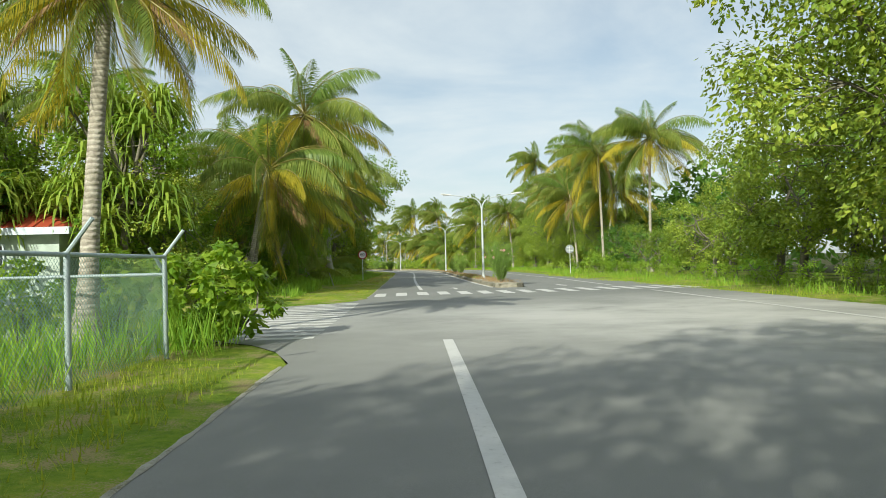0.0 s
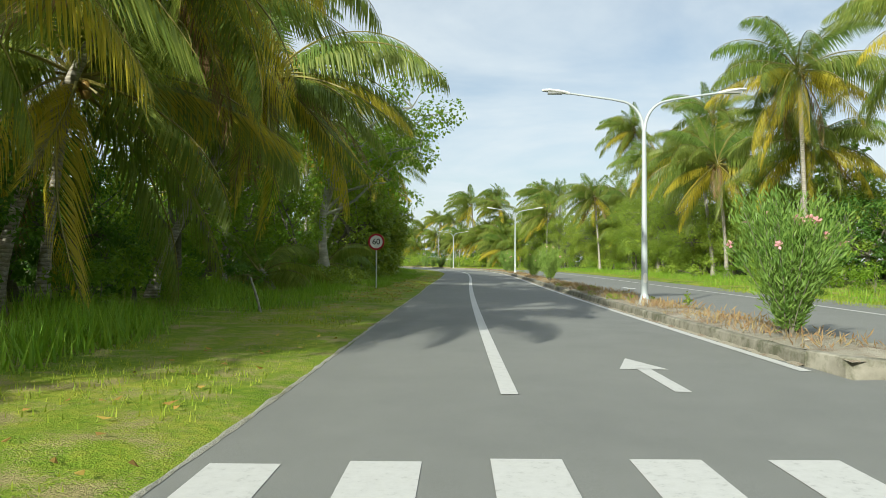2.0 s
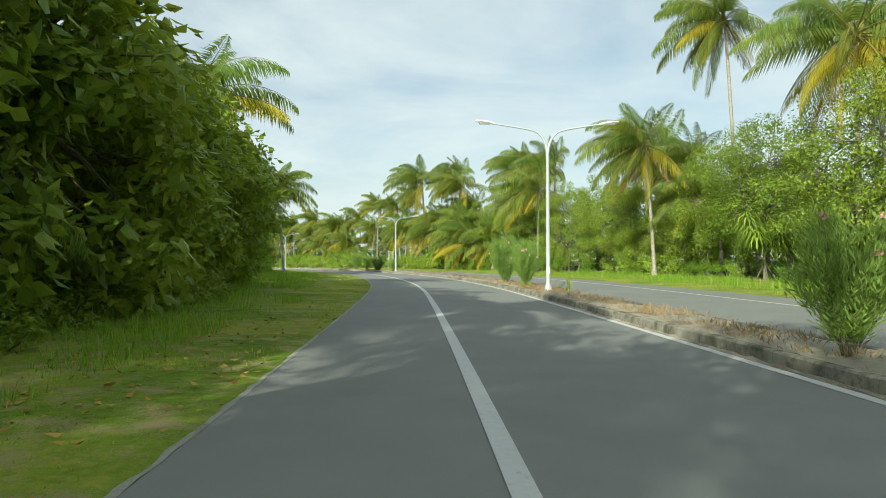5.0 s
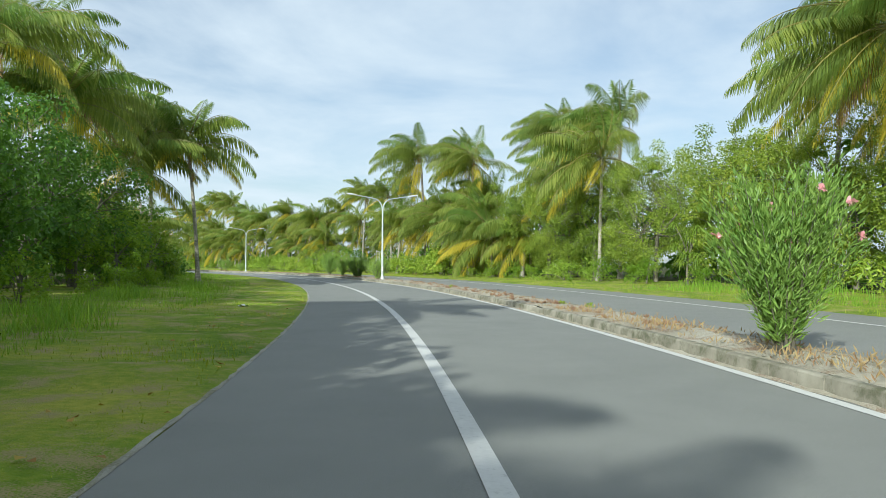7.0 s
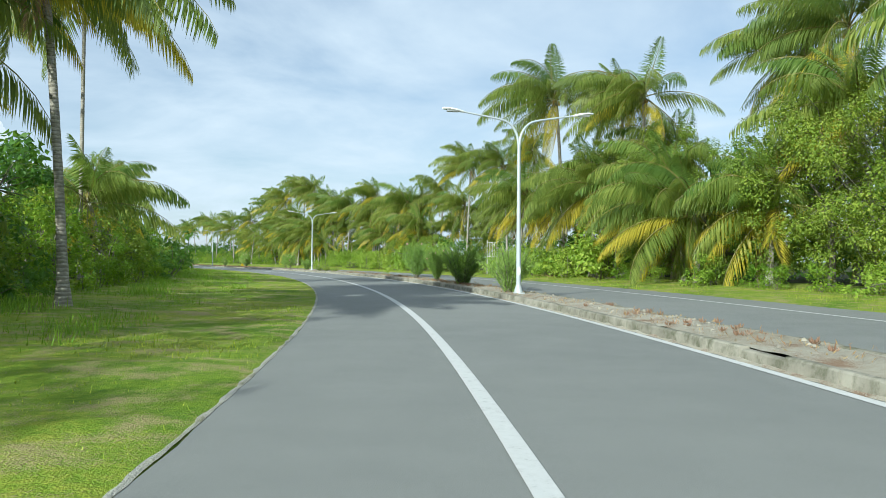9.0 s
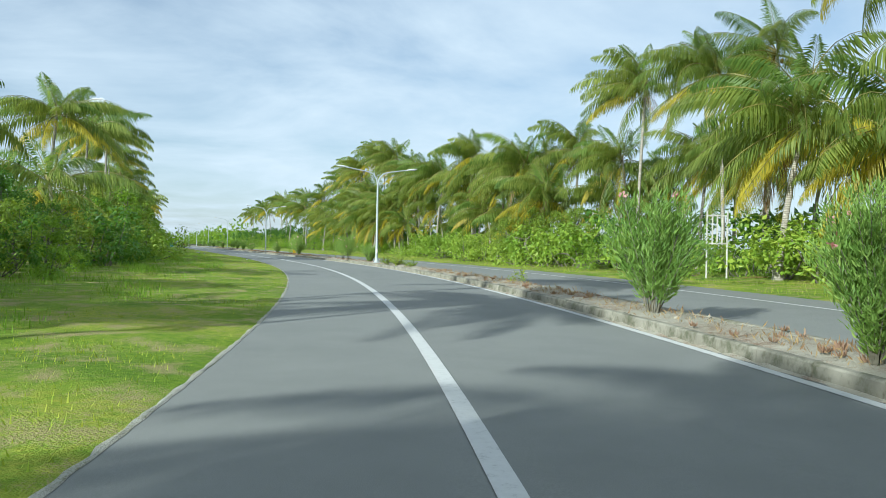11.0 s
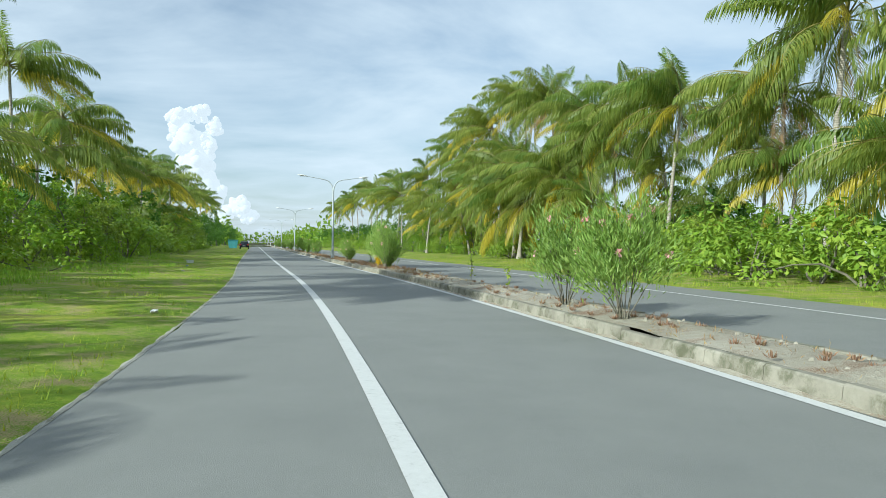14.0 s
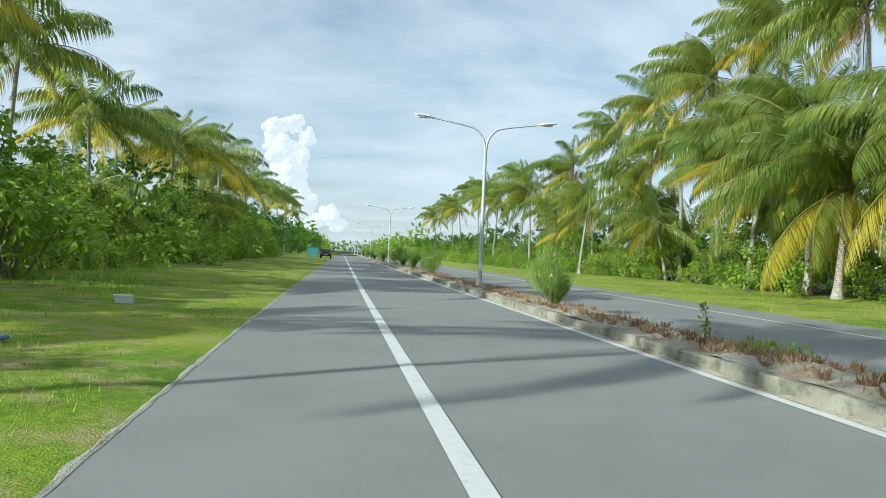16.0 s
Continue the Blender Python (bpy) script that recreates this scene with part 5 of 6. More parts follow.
def median_weeds():
    r = np.random.default_rng(14)
    g, green, st = Geo(), Geo(), Geo()
    for s0, s1, n, hmin, hmax, geo in ((36, 62, 4200, 0.05, 0.20, g), (62, 112, 7600, 0.04, 0.14, g), (112, 150, 1500, 0.02, 0.10, g), (150, 186, 2600, 0.03, 0.13, g), (186, 225, 1200, 0.02, 0.10, g), (220, 262, 3600, 0.03, 0.14, g),
                                       (46, 62, 1600, 0.05, 0.16, green), (188.5, 197.5, 700, 0.08, 0.26, green), (95.5, 97.6, 260, 0.08, 0.4, green), (170, 176, 160, 0.1, 0.4, green), (233.0, 233.7, 220, 0.08, 0.22, green), (112, 130, 300, 0.03, 0.1, green), (262, 330, 2500, 0.05, 0.2, g)):
        s = r.uniform(s0, s1, n)
        o = np.clip(r.normal(4.3, 0.36, n), 3.76, 5.04)
        ok = np.sin(s * 1.3) + np.sin(s * 3.1 + o * 4) + r.normal(0, 0.5, n) > -0.4
        s, o = s[ok], o[ok]
        n = len(s)
        x, y, _ = road(s, o)
        b = np.stack([x, y, np.full(n, 0.19)], -1)
        w = unit(np.stack([r.normal(0, 0.6, n), r.normal(0, 0.6, n), np.full(n, 0.8)], -1))
        hh = r.uniform(hmin, hmax, n)
        if geo is g:
            geo.leaves(b + w * (hh * r.uniform(0, 0.6, n))[:, None], w, unit(np.cross(w, r.normal(0, 1, (n, 3)))), hh, 0.010 + hh * 0.09)
        else:
            # leafy mounds: each leaf belongs to the nearest of a few crowns
            c = b[r.integers(0, n, max(1, n // 60))]
            k = r.integers(0, len(c), n)
            d = unit(r.normal(0, 1, (n, 3)) + np.array((0, 0, 0.5)))
            d[:, 2] = np.abs(d[:, 2])
            w = unit(d + r.normal(0, 0.5, (n, 3)))
            geo.leaves(c[k] + d * (r.uniform(0.4, 1, n) * hmax * 0.9)[:, None], w, unit(np.cross(w, r.normal(0, 1, (n, 3)))), r.uniform(0.04, 0.08, n), r.uniform(0.025, 0.05, n))
    solid("median_weeds", g, DRY, "dry reddish-brown weeds on the sandy median", "weeds", kind="stuff")
    solid("median_creeper", green, LEAF_LIGHT, "low green creeping plants on the median", "weeds", kind="stuff")
    n = 360
    for i in range(n):
        s = r.choice([r.uniform(108, 150), r.uniform(186, 222), r.uniform(36, 262)])
        x, y, _ = road(s, r.uniform(3.95, 4.95))
        k = r.uniform(0.01, 0.035) * (1.6 if r.random() < 0.08 else 1)
        c = np.array((float(x), float(y), 0.20))
        v = c + np.array([(-1, -1, -0.5), (1, -0.8, -0.5), (0.9, 1, -0.5), (-0.8, 0.9, -0.5), (-0.6, -0.5, 0.6), (0.6, -0.6, 0.5), (0.5, 0.6, 0.7), (-0.5, 0.5, 0.5)]) * k * r.uniform(0.7, 1.3, (8, 3))
        st.add(v, [(4, 5, 6, 7), (0, 1, 5, 4), (1, 2, 6, 5), (2, 3, 7, 6), (3, 0, 4, 7)])
    solid("median_rubble", st, plain_mat("coral_stone", (0.36, 0.335, 0.27), 0.95, var=0.2), "pale coral stones and rubble on the median", "rubble", kind="stuff")



def flowering_weed(s, off, seed, size):
    x, y, _, h = at_road(s, off)
    t = thing("lantana_shrub", x, y, 0.2, h, "sprawling weed with small orange flowers on the median", "plant", "flowering weeds on the median", scale=size)
    r = np.random.default_rng(seed)
    wood, g = Geo(), Geo()
    for k in range(16):
        a = k * 2.4
        e = np.array((math.cos(a) * r.uniform(0.2, 0.6), math.sin(a) * r.uniform(0.2, 0.6), r.uniform(0.15, 0.5)))
        p = limb((0, 0, -0.02), e, r, 0.1, 5)
        wood.tube(p, np.linspace(0.008, 0.003, 5), 3, cap=False)
        n = 26
        q = r.random(n)
        b = (e * q[:, None]) * 0.95 + r.normal(0, 0.02, (n, 3))
        w = unit(r.normal(0, 1, (n, 3)) + np.array((0, 0, 0.4)))
        g.leaves(b, w, unit(np.cross(w, r.normal(0, 1, (n, 3)))), r.uniform(0.05, 0.09, n), r.uniform(0.03, 0.05, n))
        if k % 3 == 0:
            i = np.arange(8)
            d = unit(np.stack([np.cos(i * 0.785), np.sin(i * 0.785), np.full(8, 0.5)], -1))
            v = np.concatenate([e[None] + (0, 0, 0.02), e + d * 0.035])
            part("flower", Geo().add(v, np.stack([0 * i, 1 + i, 1 + (i + 1) % 8], -1)), ORANGE, t, "small orange flower head")
    part("stem", wood, BARK, t)
    part("foliage", g, LEAF_LIGHT, t)


ORANGE = plain_mat("orange_petal", (0.75, 0.20, 0.03), 0.6)
for k, (s, off, size) in enumerate(((196.6, 4.3, 0.85), (195.2, 4.05, 1.0), (194.2, 4.5, 0.9), (192.9, 4.1, 1.15), (190.6, 4.4, 0.8))):
    flowering_weed(s, off, 8 + k, size)


def dry_rosettes():
    """Reddish dried-out rosette plants crowded along the median."""
    r = np.random.default_rng(66)
    g = Geo()
    for s0, s1, n, lo, hi in ((94, 101, 46, 0.08, 0.17), (107, 140, 110, 0.06, 0.15), (152, 163, 46, 0.07, 0.15), (168, 186, 60, 0.06, 0.13), (199, 224, 70, 0.06, 0.13), (226, 236, 80, 0.09, 0.20), (236, 266, 170, 0.08, 0.18)):
        for k in range(n):
            s, o = r.uniform(s0, s1), float(np.clip(r.normal(4.32, 0.3), 3.9, 4.95))
            x, y, _ = road(s, o)
            m = 13
            a = np.arange(m) * 2.4 + r.uniform(0, 6)
            up = r.uniform(0.5, 2.2, m)
            w = unit(np.stack([np.cos(a), np.sin(a), up], -1))
            b = np.array((float(x), float(y), 0.19)) + np.stack([np.cos(a), np.sin(a), 0 * a], -1) * 0.02
            ln = r.uniform(lo, hi, m) * 0.85
            g.leaves(b, w, unit(np.cross(w, np.array((0, 0, 1.0)))), ln, ln * 0.26, fold=0.3)
    solid("median_rosettes", g, leaf_mat("dry_rosette_leaf", (0.15, 0.085, 0.055), (0.27, 0.165, 0.115), (0.40, 0.29, 0.20), 0.75, 0.2), "dried reddish rosette plants crowded along the median", "weeds", kind="stuff")


dry_rosettes()


def sprig(s, off, height, seed):
    x, y, _, h = at_road(s, off)
    t = thing("wild_sapling", x, y, 0.18, h, "thin green sapling growing out of the median", "plant", "saplings on the median")
    r = np.random.default_rng(seed)
    stem = Geo().tube([(0, 0, -0.03), (0.02, 0, height * 0.5), (0.0, 0.03, height)], [0.009, 0.007, 0.003], 5)
    n = 34
    q = r.uniform(0.25, 1, n)
    b = np.stack([0.02 * np.sin(q * 3), 0.03 * q ** 2, q * height], -1) + r.normal(0, 0.05, (n, 3)) * height
    w = unit(r.normal(0, 1, (n, 3)) + np.array((0, 0, 0.2)))
    part("stem", stem, BARK, t)
    part("foliage", Geo().leaves(b, w, unit(np.cross(w, r.normal(0, 1, (n, 3)))), r.uniform(0.07, 0.13, n), r.uniform(0.035, 0.06, n)), LEAF_LIGHT, t)


for k, (s, off, hh) in enumerate(((174.8, 4.7, 0.55), (91.5, 4.4, 0.7), (92.6, 4.6, 0.45), (216.0, 4.3, 1.0), (213.5, 4.5, 0.6), (234.8, 4.5, 0.5), (43.2, 4.5, 0.4))):
    sprig(s, off, hh, 30 + k)
croton()
median_weeds()

# ---- strap-leaved screw pines ----


def screw_pine(seed, height, heads):
    r = np.random.default_rng(seed)
    t = thing("screw_pine", 0, 0, 0, 0, "screw pine with long drooping strap leaves among the trees", "tree", "screw pines")
    wood, g = Geo(), Geo()
    top = np.array((0, 0, height * 0.45))
    p = limb((0, 0, -0.2), top, r, 0.04)
    wood.tube(p, np.linspace(0.13, 0.09, 6), 7)
    for a in range(5):
        e = (r.normal(0, 0.2), r.normal(0, 0.2), 0)
        ang = a * 1.257
        wood.tube([(0.7 * math.cos(ang), 0.7 * math.sin(ang), -0.1), (0.3 * math.cos(ang), 0.3 * math.sin(ang), 0.6), (0, 0, 1.1)], 0.03, 5)
    for k in range(heads):
        a = k * 2.4
        c = np.array((math.cos(a) * r.uniform(0.3, 1.5), math.sin(a) * r.uniform(0.3, 1.5), height * r.uniform(0.35, 1.0)))
        q = limb(top, c, r, 0.08)
        wood.tube(q, np.linspace(0.07, 0.045, 6), 6)
        n = 46
        az = np.arange(n) * 2.399
        up = np.linspace(1.2, -0.3, n)
        d = unit(np.stack([np.cos(az), np.sin(az), up], -1))
        ln = r.uniform(0.9, 1.5, n)
        sd = unit(np.cross(d, np.array((0, 0, 1.0))))
        w = np.full(n, 0.042)
        p0 = c + d * 0.05
        p1 = p0 + d * (ln * 0.35)[:, None]
        d2 = unit(d + np.array((0, 0, -0.75)))
        p2 = p1 + d2 * (ln * 0.3)[:, None]
        d3 = unit(d2 + np.array((0, 0, -1.5)))
        p3 = p2 + d3 * (ln * 0.4)[:, None]
        v = np.stack([p0 - sd * w[:, None], p0 + sd * w[:, None], p1 - sd * w[:, None], p1 + sd * w[:, None], p2 - sd * w[:, None] * 0.8, p2 + sd * w[:, None] * 0.8, p3], 1).reshape(-1, 3)
        i = np.arange(n)[:, None] * 7
        c0 = g.count
        g.add(v, np.concatenate([i + np.array([[0, 1, 3, 2]]), i + np.array([[2, 3, 5, 4]])]))
        g.f.append(i + np.array([[4, 5, 6]]) + c0)
        g.k.append(0)
    part("trunk", wood, BARK, t, smooth=True)
    part("crown", g, STRAP, t)
    return t


PINES = [screw_pine(61, 6.0, 14), screw_pine(62, 4.6, 10)]
for s, o, sc in ((24.4, -16.4, 1.45), (26.6, -13.2, 1.2), (26.0, -10.4, 0.9), (25.6, -15.6, 1.25), (29, -13.0, 0.95), (33, -11.8, 1.0), (27.5, -11.5, 0.8), (31, -16.5, 1.1), (97.5, 18.6, 0.7), (105, 18.2, 0.75), (124, 18.6, 0.36), (131, 18.0, 0.38), (166, 17.6, 0.5)):
    put(PINES, rng, s, o, sc, 0.15)

# ---- signs ----


def text_mesh(word, size, mat):
    cu = bpy.data.curves.new("numerals", "FONT")
    cu.body, cu.size, cu.extrude, cu.align_x, cu.align_y = word, size, 0.002, "CENTER", "CENTER"
    cu.offset = 0.003
    ob = new("numerals_source", cu)
    me = bpy.data.meshes.new_from_object(ob.evaluated_get(bpy.context.evaluated_depsgraph_get()))
    bpy.data.objects.remove(ob)
    me.materials.clear()
    me.materials.append(mat)
    return me


def disc(r0, r1, y, thick, n=40):
    """A ring or disc facing -y."""
    a = np.arange(n) * 2 * math.pi / n
    g = Geo()
    c, s = np.cos(a), np.sin(a)
    o1 = np.stack([r1 * c, np.full(n, y), r1 * s], -1)
    o2 = np.stack([r1 * c, np.full(n, y + thick), r1 * s], -1)
    i = np.arange(n)
    j = (i + 1) % n
    if r0 > 0:
        q1 = np.stack([r0 * c, np.full(n, y), r0 * s], -1)
        q2 = np.stack([r0 * c, np.full(n, y + thick), r0 * s], -1)
        v = np.concatenate([o1, o2, q1, q2])
        f = np.concatenate([np.stack([i, i + 2 * n, j + 2 * n, j], -1), np.stack([i, j, j + n, i + n], -1), np.stack([i + n, j + n, j + 3 * n, i + 3 * n], -1)])
        return g.add(v, f)
    v = np.concatenate([o1, o2, [(0, y, 0), (0, y + thick, 0)]])
    g.add(v, np.stack([i, j, j + n, i + n], -1))
    g.f.append(np.concatenate([np.stack([i, np.full(n, 2 * n), j], -1), np.stack([i + n, j + n, np.full(n, 2 * n + 1)], -1)]))
    g.k.append(0)
    return g


RED = plain_mat("sign_red", (0.36, 0.010, 0.03), 0.4, var=0.05)
WHITE = plain_mat("sign_white", (0.66, 0.67, 0.66), 0.4, var=0.04)
BLACK = plain_mat("sign_black", (0.015, 0.015, 0.018), 0.5, var=0.05)
SIGN_BACK = plain_mat("sign_back_metal", (0.33, 0.36, 0.38), 0.5, 0.3, 0.12, 6.0)


def limit_sign(s, off, z0):
    x, y, _, h = at_road(s, off)
    t = thing("speed_limit_sign", x, y, z0, h - 3, "round red-rimmed speed limit sign on a grey post", "road sign")
    part("post", Geo().tube([(0, 0.03, -0.3), (0, 0.03, 2.3)], 0.03, 10), STEEL, t, smooth=True)
    c = 2.02
    for nm, geo, m in (("panel", disc(0, 0.352, 0.0, 0.012), WHITE), ("rim", disc(0.280, 0.36, -0.004, 0.012), RED)):
        o = part(nm, geo, m, t)
        o.matrix_basis = pose(0, -0.005, c)
    o = part("numerals", text_mesh("60", 0.36, BLACK), None, t)
    o.matrix_basis = pose(0, -0.012, c, 90, 0, 0)
    for k in (-0.12, 0.12):
        part("bracket", Geo().box((-0.06, 0.0, c + k - 0.02), (0.06, 0.065, c + k + 0.02)), STEEL, t)


def back_sign(s, off, z0):
    x, y, _, h = at_road(s, off)
    t = thing("road_sign", x, y, z0, h + 4, "grey back of a round road sign on its post", "road sign")
    part("post", Geo().tube([(0, 0.0, -0.3), (0, 0.0, 2.25)], 0.028, 10), STEEL, t, smooth=True)
    o = part("panel", disc(0, 0.34, 0.03, 0.012), SIGN_BACK, t)
    o.matrix_basis = pose(0, 0, 2.0)
    for k in (-0.14, 0.14):
        part("bracket", Geo().box((-0.24, 0.0, 2.0 + k - 0.02), (0.24, 0.028, 2.0 + k + 0.02)), STEEL, t)


limit_sign(59.0, -4.13, 0.08)
back_sign(57.8, 12.4, 0.12)


def frame_board():
    """A bare frame of pale poles by the far verge."""
    x, y, _, h = at_road(181.4, 15.7)
    t = thing("sign_frame", x, y, 0.1, h - 20, "bare frame of pale wooden poles standing on the verge", "frame")
    m = plain_mat("pale_timber", (0.52, 0.50, 0.44), 0.8, var=0.18, scale=5)
    for k in (-0.42, 0.42):
        part("pole", Geo().tube([(k, 0, -0.2), (k, 0, 2.9)], 0.04, 8), m, t, smooth=True)
    for k in (-0.2, 0.0, 0.2):
        part("slat", Geo().box((k - 0.03, -0.015, 1.45), (k + 0.03, 0.015, 2.75)), m, t)
    for z in (1.5, 2.7):
        part("crossbar", Geo().box((-0.44, -0.035, z - 0.03), (0.44, -0.015, z + 0.03)), m, t)


frame_board()

# ---- fence, house and yard at the corner ----
FENCE_STEEL = plain_mat("fence_steel", (0.42, 0.50, 0.52), 0.5, 0.3, 0.15, 4)
MESH_GREEN = plain_mat("fence_wire", (0.20, 0.31, 0.29), 0.5, 0.2, 0.15, 4)


def chain_fence(p, q, height, label, arms=True):
    (x0, y0), (x1, y1) = p, q
    d = math.hypot(x1 - x0, y1 - y0)
    t = thing("chain_link_fence", x0, y0, 0.05, math.degrees(math.atan2(y1 - y0, x1 - x0)), label, "fence")
    n = max(1, round(d / 2.9))
    for i in range(n + 1):
        k = d * i / n
        o = part("post", Geo().tube([(k, 0, -0.3), (k, 0, height)], 0.032, 10), FENCE_STEEL, t, smooth=True)
        if arms:
            part("barb_arm", Geo().tube([(k, 0, height - 0.02), (k + 0.03, 0.28, height + 0.33)], 0.024, 8), FENCE_STEEL, o)
    part("top_rail", Geo().tube([(0, 0, height - 0.03), (d / 2, 0, height - 0.035), (d, 0, height - 0.03)], 0.024, 8), FENCE_STEEL, t, smooth=True)
    g = Geo()
    pitch, w = 0.065, 0.0017
    h = height - 0.08
    for sgn in (1, -1):
        k = -h
        while k < d + h:
            # a wire climbing at 45 degrees, clipped to the panel
            xa, za = k, 0.0
            xb, zb = k + sgn * h, h
            lo, hi = 0.0, 1.0
            dx = xb - xa
            for lim, s_ in ((0.0, 1), (d, -1)):
                fa, fb = s_ * (xa - lim), s_ * (xb - lim)
                if fa < 0 and fb < 0:
                    lo = 2
                elif fa < 0:
                    lo = max(lo, -fa / (fb - fa))
                elif fb < 0:
                    hi = min(hi, fa / (fa - fb))
            if lo < hi:
                pa = np.array((xa + dx * lo, 0.004 * sgn, 0.05 + h * lo))
                pb = np.array((xa + dx * hi, 0.004 * sgn, 0.05 + h * hi))
                o = np.array((-sgn * w, 0, w))
                e = np.array((0, w * 1.4, 0))
                g.add([pa - o, pa + o, pb + o, pb - o, pa - e, pa + e, pb + e, pb - e], [(0, 1, 2, 3), (4, 5, 6, 7)])
            k += pitch
    part("wire_mesh", g, MESH_GREEN, t)
    return t


chain_fence((-3.85, 10.1), (-3.45, -9.0), 1.42, "blue-grey chain-link fence with barbed-wire arms beside the verge")
chain_fence((-3.9, 10.25), (-13.5, 13.2), 1.18, "chain-link fence along the side road, overgrown with weeds")


def house():
    x, y = -17.6, 27.0
    t = thing("house", x, y, 0.1, 4, "small single-storey house with red metal roof behind the fence", "house")
    wall = plain_mat("house_render", (0.42, 0.50, 0.44), 0.85)
    roof = plain_mat("red_roof_sheet", (0.42, 0.075, 0.04), 0.5, 0.1, 0.12)
    fas = plain_mat("pale_fascia", (0.52, 0.58, 0.64), 0.6)
    part("wall", Geo().box((-4.6, -2.9, -0.2), (4.6, 2.9, 2.55)), wall, t)
    g = Geo()
    v = [(-5.1, -3.4, 2.68), (5.1, -3.4, 2.68), (5.1, 3.4, 2.68), (-5.1, 3.4, 2.68), (-2.0, 0, 4.1), (2.0, 0, 4.1)]
    g.add(v, [(0, 1, 5, 4), (2, 3, 4, 5)])
    g.f.append(np.array([(1, 2, 5), (3, 0, 4)])); g.k.append(0)
    rf = part("roof", g, roof, t)
    for k in range(21):
        xx = -5.0 + 0.5 * k
        ztop = 2.68 + min(1, (5.1 - abs(xx)) / 3.1) * 1.42
        part("roof_rib", Geo().tube([(xx, -3.4, 2.70), (xx, -3.4 * (1 - (ztop - 2.68) / 1.42), ztop + 0.02)], 0.02, 4), roof, rf)
    for nm, lo, hi in (("fascia", (-5.15, -3.46, 2.44), (5.15, -3.4, 2.68)), ("fascia", (5.1, -3.4, 2.44), (5.16, 3.4, 2.68)), ("soffit", (-5.1, -3.4, 2.55), (5.1, 3.4, 2.60))):
        part(nm, Geo().box(lo, hi), fas, t)
    glass = plain_mat("window_glass", (0.03, 0.04, 0.045), 0.1)
    for k in (-2.6, 1.6):
        w = part("window", Geo().box((k, -2.95, 0.95), (k + 1.2, -2.88, 2.1)), glass, t)
        for a, b in (((k - 0.06, -2.98, 0.88), (k + 1.26, -2.9, 0.95)), ((k - 0.06, -2.98, 2.1), (k + 1.26, -2.9, 2.17)), ((k - 0.06, -2.98, 0.95), (k, -2.9, 2.1)), ((k + 1.2, -2.98, 0.95), (k + 1.26, -2.9, 2.1)), ((k + 0.57, -2.98, 0.95), (k + 0.63, -2.9, 2.1))):
            part("window_frame", Geo().box(a, b), fas, w)


house()
VINE_LIME = bush_kind("vine_thicket", "mound of bright yellow-green creeper leaves beside the side road", "vine thickets", LEAF_LIGHT, (28, 29), 1.75, 0.85, 22, 62, 0.19, 0.8)
VINE = bush_kind("vine_thicket", "thicket of broad bright vine leaves climbing over the fence corner", "vine thickets", LEAF, (19, 20), 1.75, 0.85, 20, 60, 0.17, 0.8)
for s, o, sc in ((11.9, -3.75, 0.98), (12.3, -4.6, 1.0), (12.9, -5.8, 0.95), (13.2, -7.2, 0.9), (24.2, -6.6, 0.95), (25.0, -8.2, 1.1), (24.2, -9.8, 1.0), (26.2, -7.0, 0.8), (23.4, -8.4, 0.7)):
    put(VINE_LIME if s > 20 else VINE, rng, s, o, sc, 0.08)
rng2 = random.Random(31)
for k in range(9):
    put(BUSH, rng2, 23.0 + rng2.uniform(0, 3), -9.5 - 2.2 * k, rng2.uniform(0.7, 1.0), 0.1)
# the wood behind the yard and behind the start
for s, o, sc, kd in ((-6.0, -6.4, 1.0, HERO), (-3.0, -7.4, 0.66, DENSE), (-5.5, -9.0, 0.95, DENSE), (-11.0, -4.4, 0.92, BIG), (-18.5, -4.4, 1.0, BIG), (-9.5, -5.4, 1.15, HERO), (-16.0, -5.0, 1.35, HERO), (-22.0, -4.6, 1.5, HERO), (-30.0, -4.4, 1.7, HERO), (1.0, -8.6, 0.4, HERO), (-4.0, -8.2, 0.8, HERO), (-9, -7.6, 0.9, HERO), (-14, -8.0, 1.0, HERO), (-1, -15, 0.6, BACK), (27.4, -11.6, 0.85, HERO), (29.5, -10.4, 0.72, HERO), (27.0, -9.6, 0.6, RIGHTS), (29.0, -14.5, 0.95, RIGHTS), (12.9, -9.4, 0.2, LIGHT), (13.1, -11.2, 0.22, LIGHT), (13.3, -13.2, 0.24, LIGHT), (33.5, -10.5, 0.6, HERO), (30, -19, 1.1, BACK), (33, -24, 1.1, BACK), (30, -30, 1.1, BACK), (36, -20, 1.1, LIGHT), (34.5, -14, 0.85, LIGHT), (40, -16, 1.1, BACK), (28, -36, 1.1, BACK),
                   (-22, -10, 1.1, BACK), (-30, -9, 1.2, BACK), (-38, -8, 1.2, BACK)):
    put(kd, rng2, s, o, sc)


solid("deep_wood_trunks", DEEP_WOOD, BARK, "shadowed trunks and limbs deep in the woods", "trees", kind="stuff")
solid("deep_wood_foliage", DEEP_LEAVES, LEAF_DEEP, "dark green foliage deep in the woods", "trees", kind="stuff")


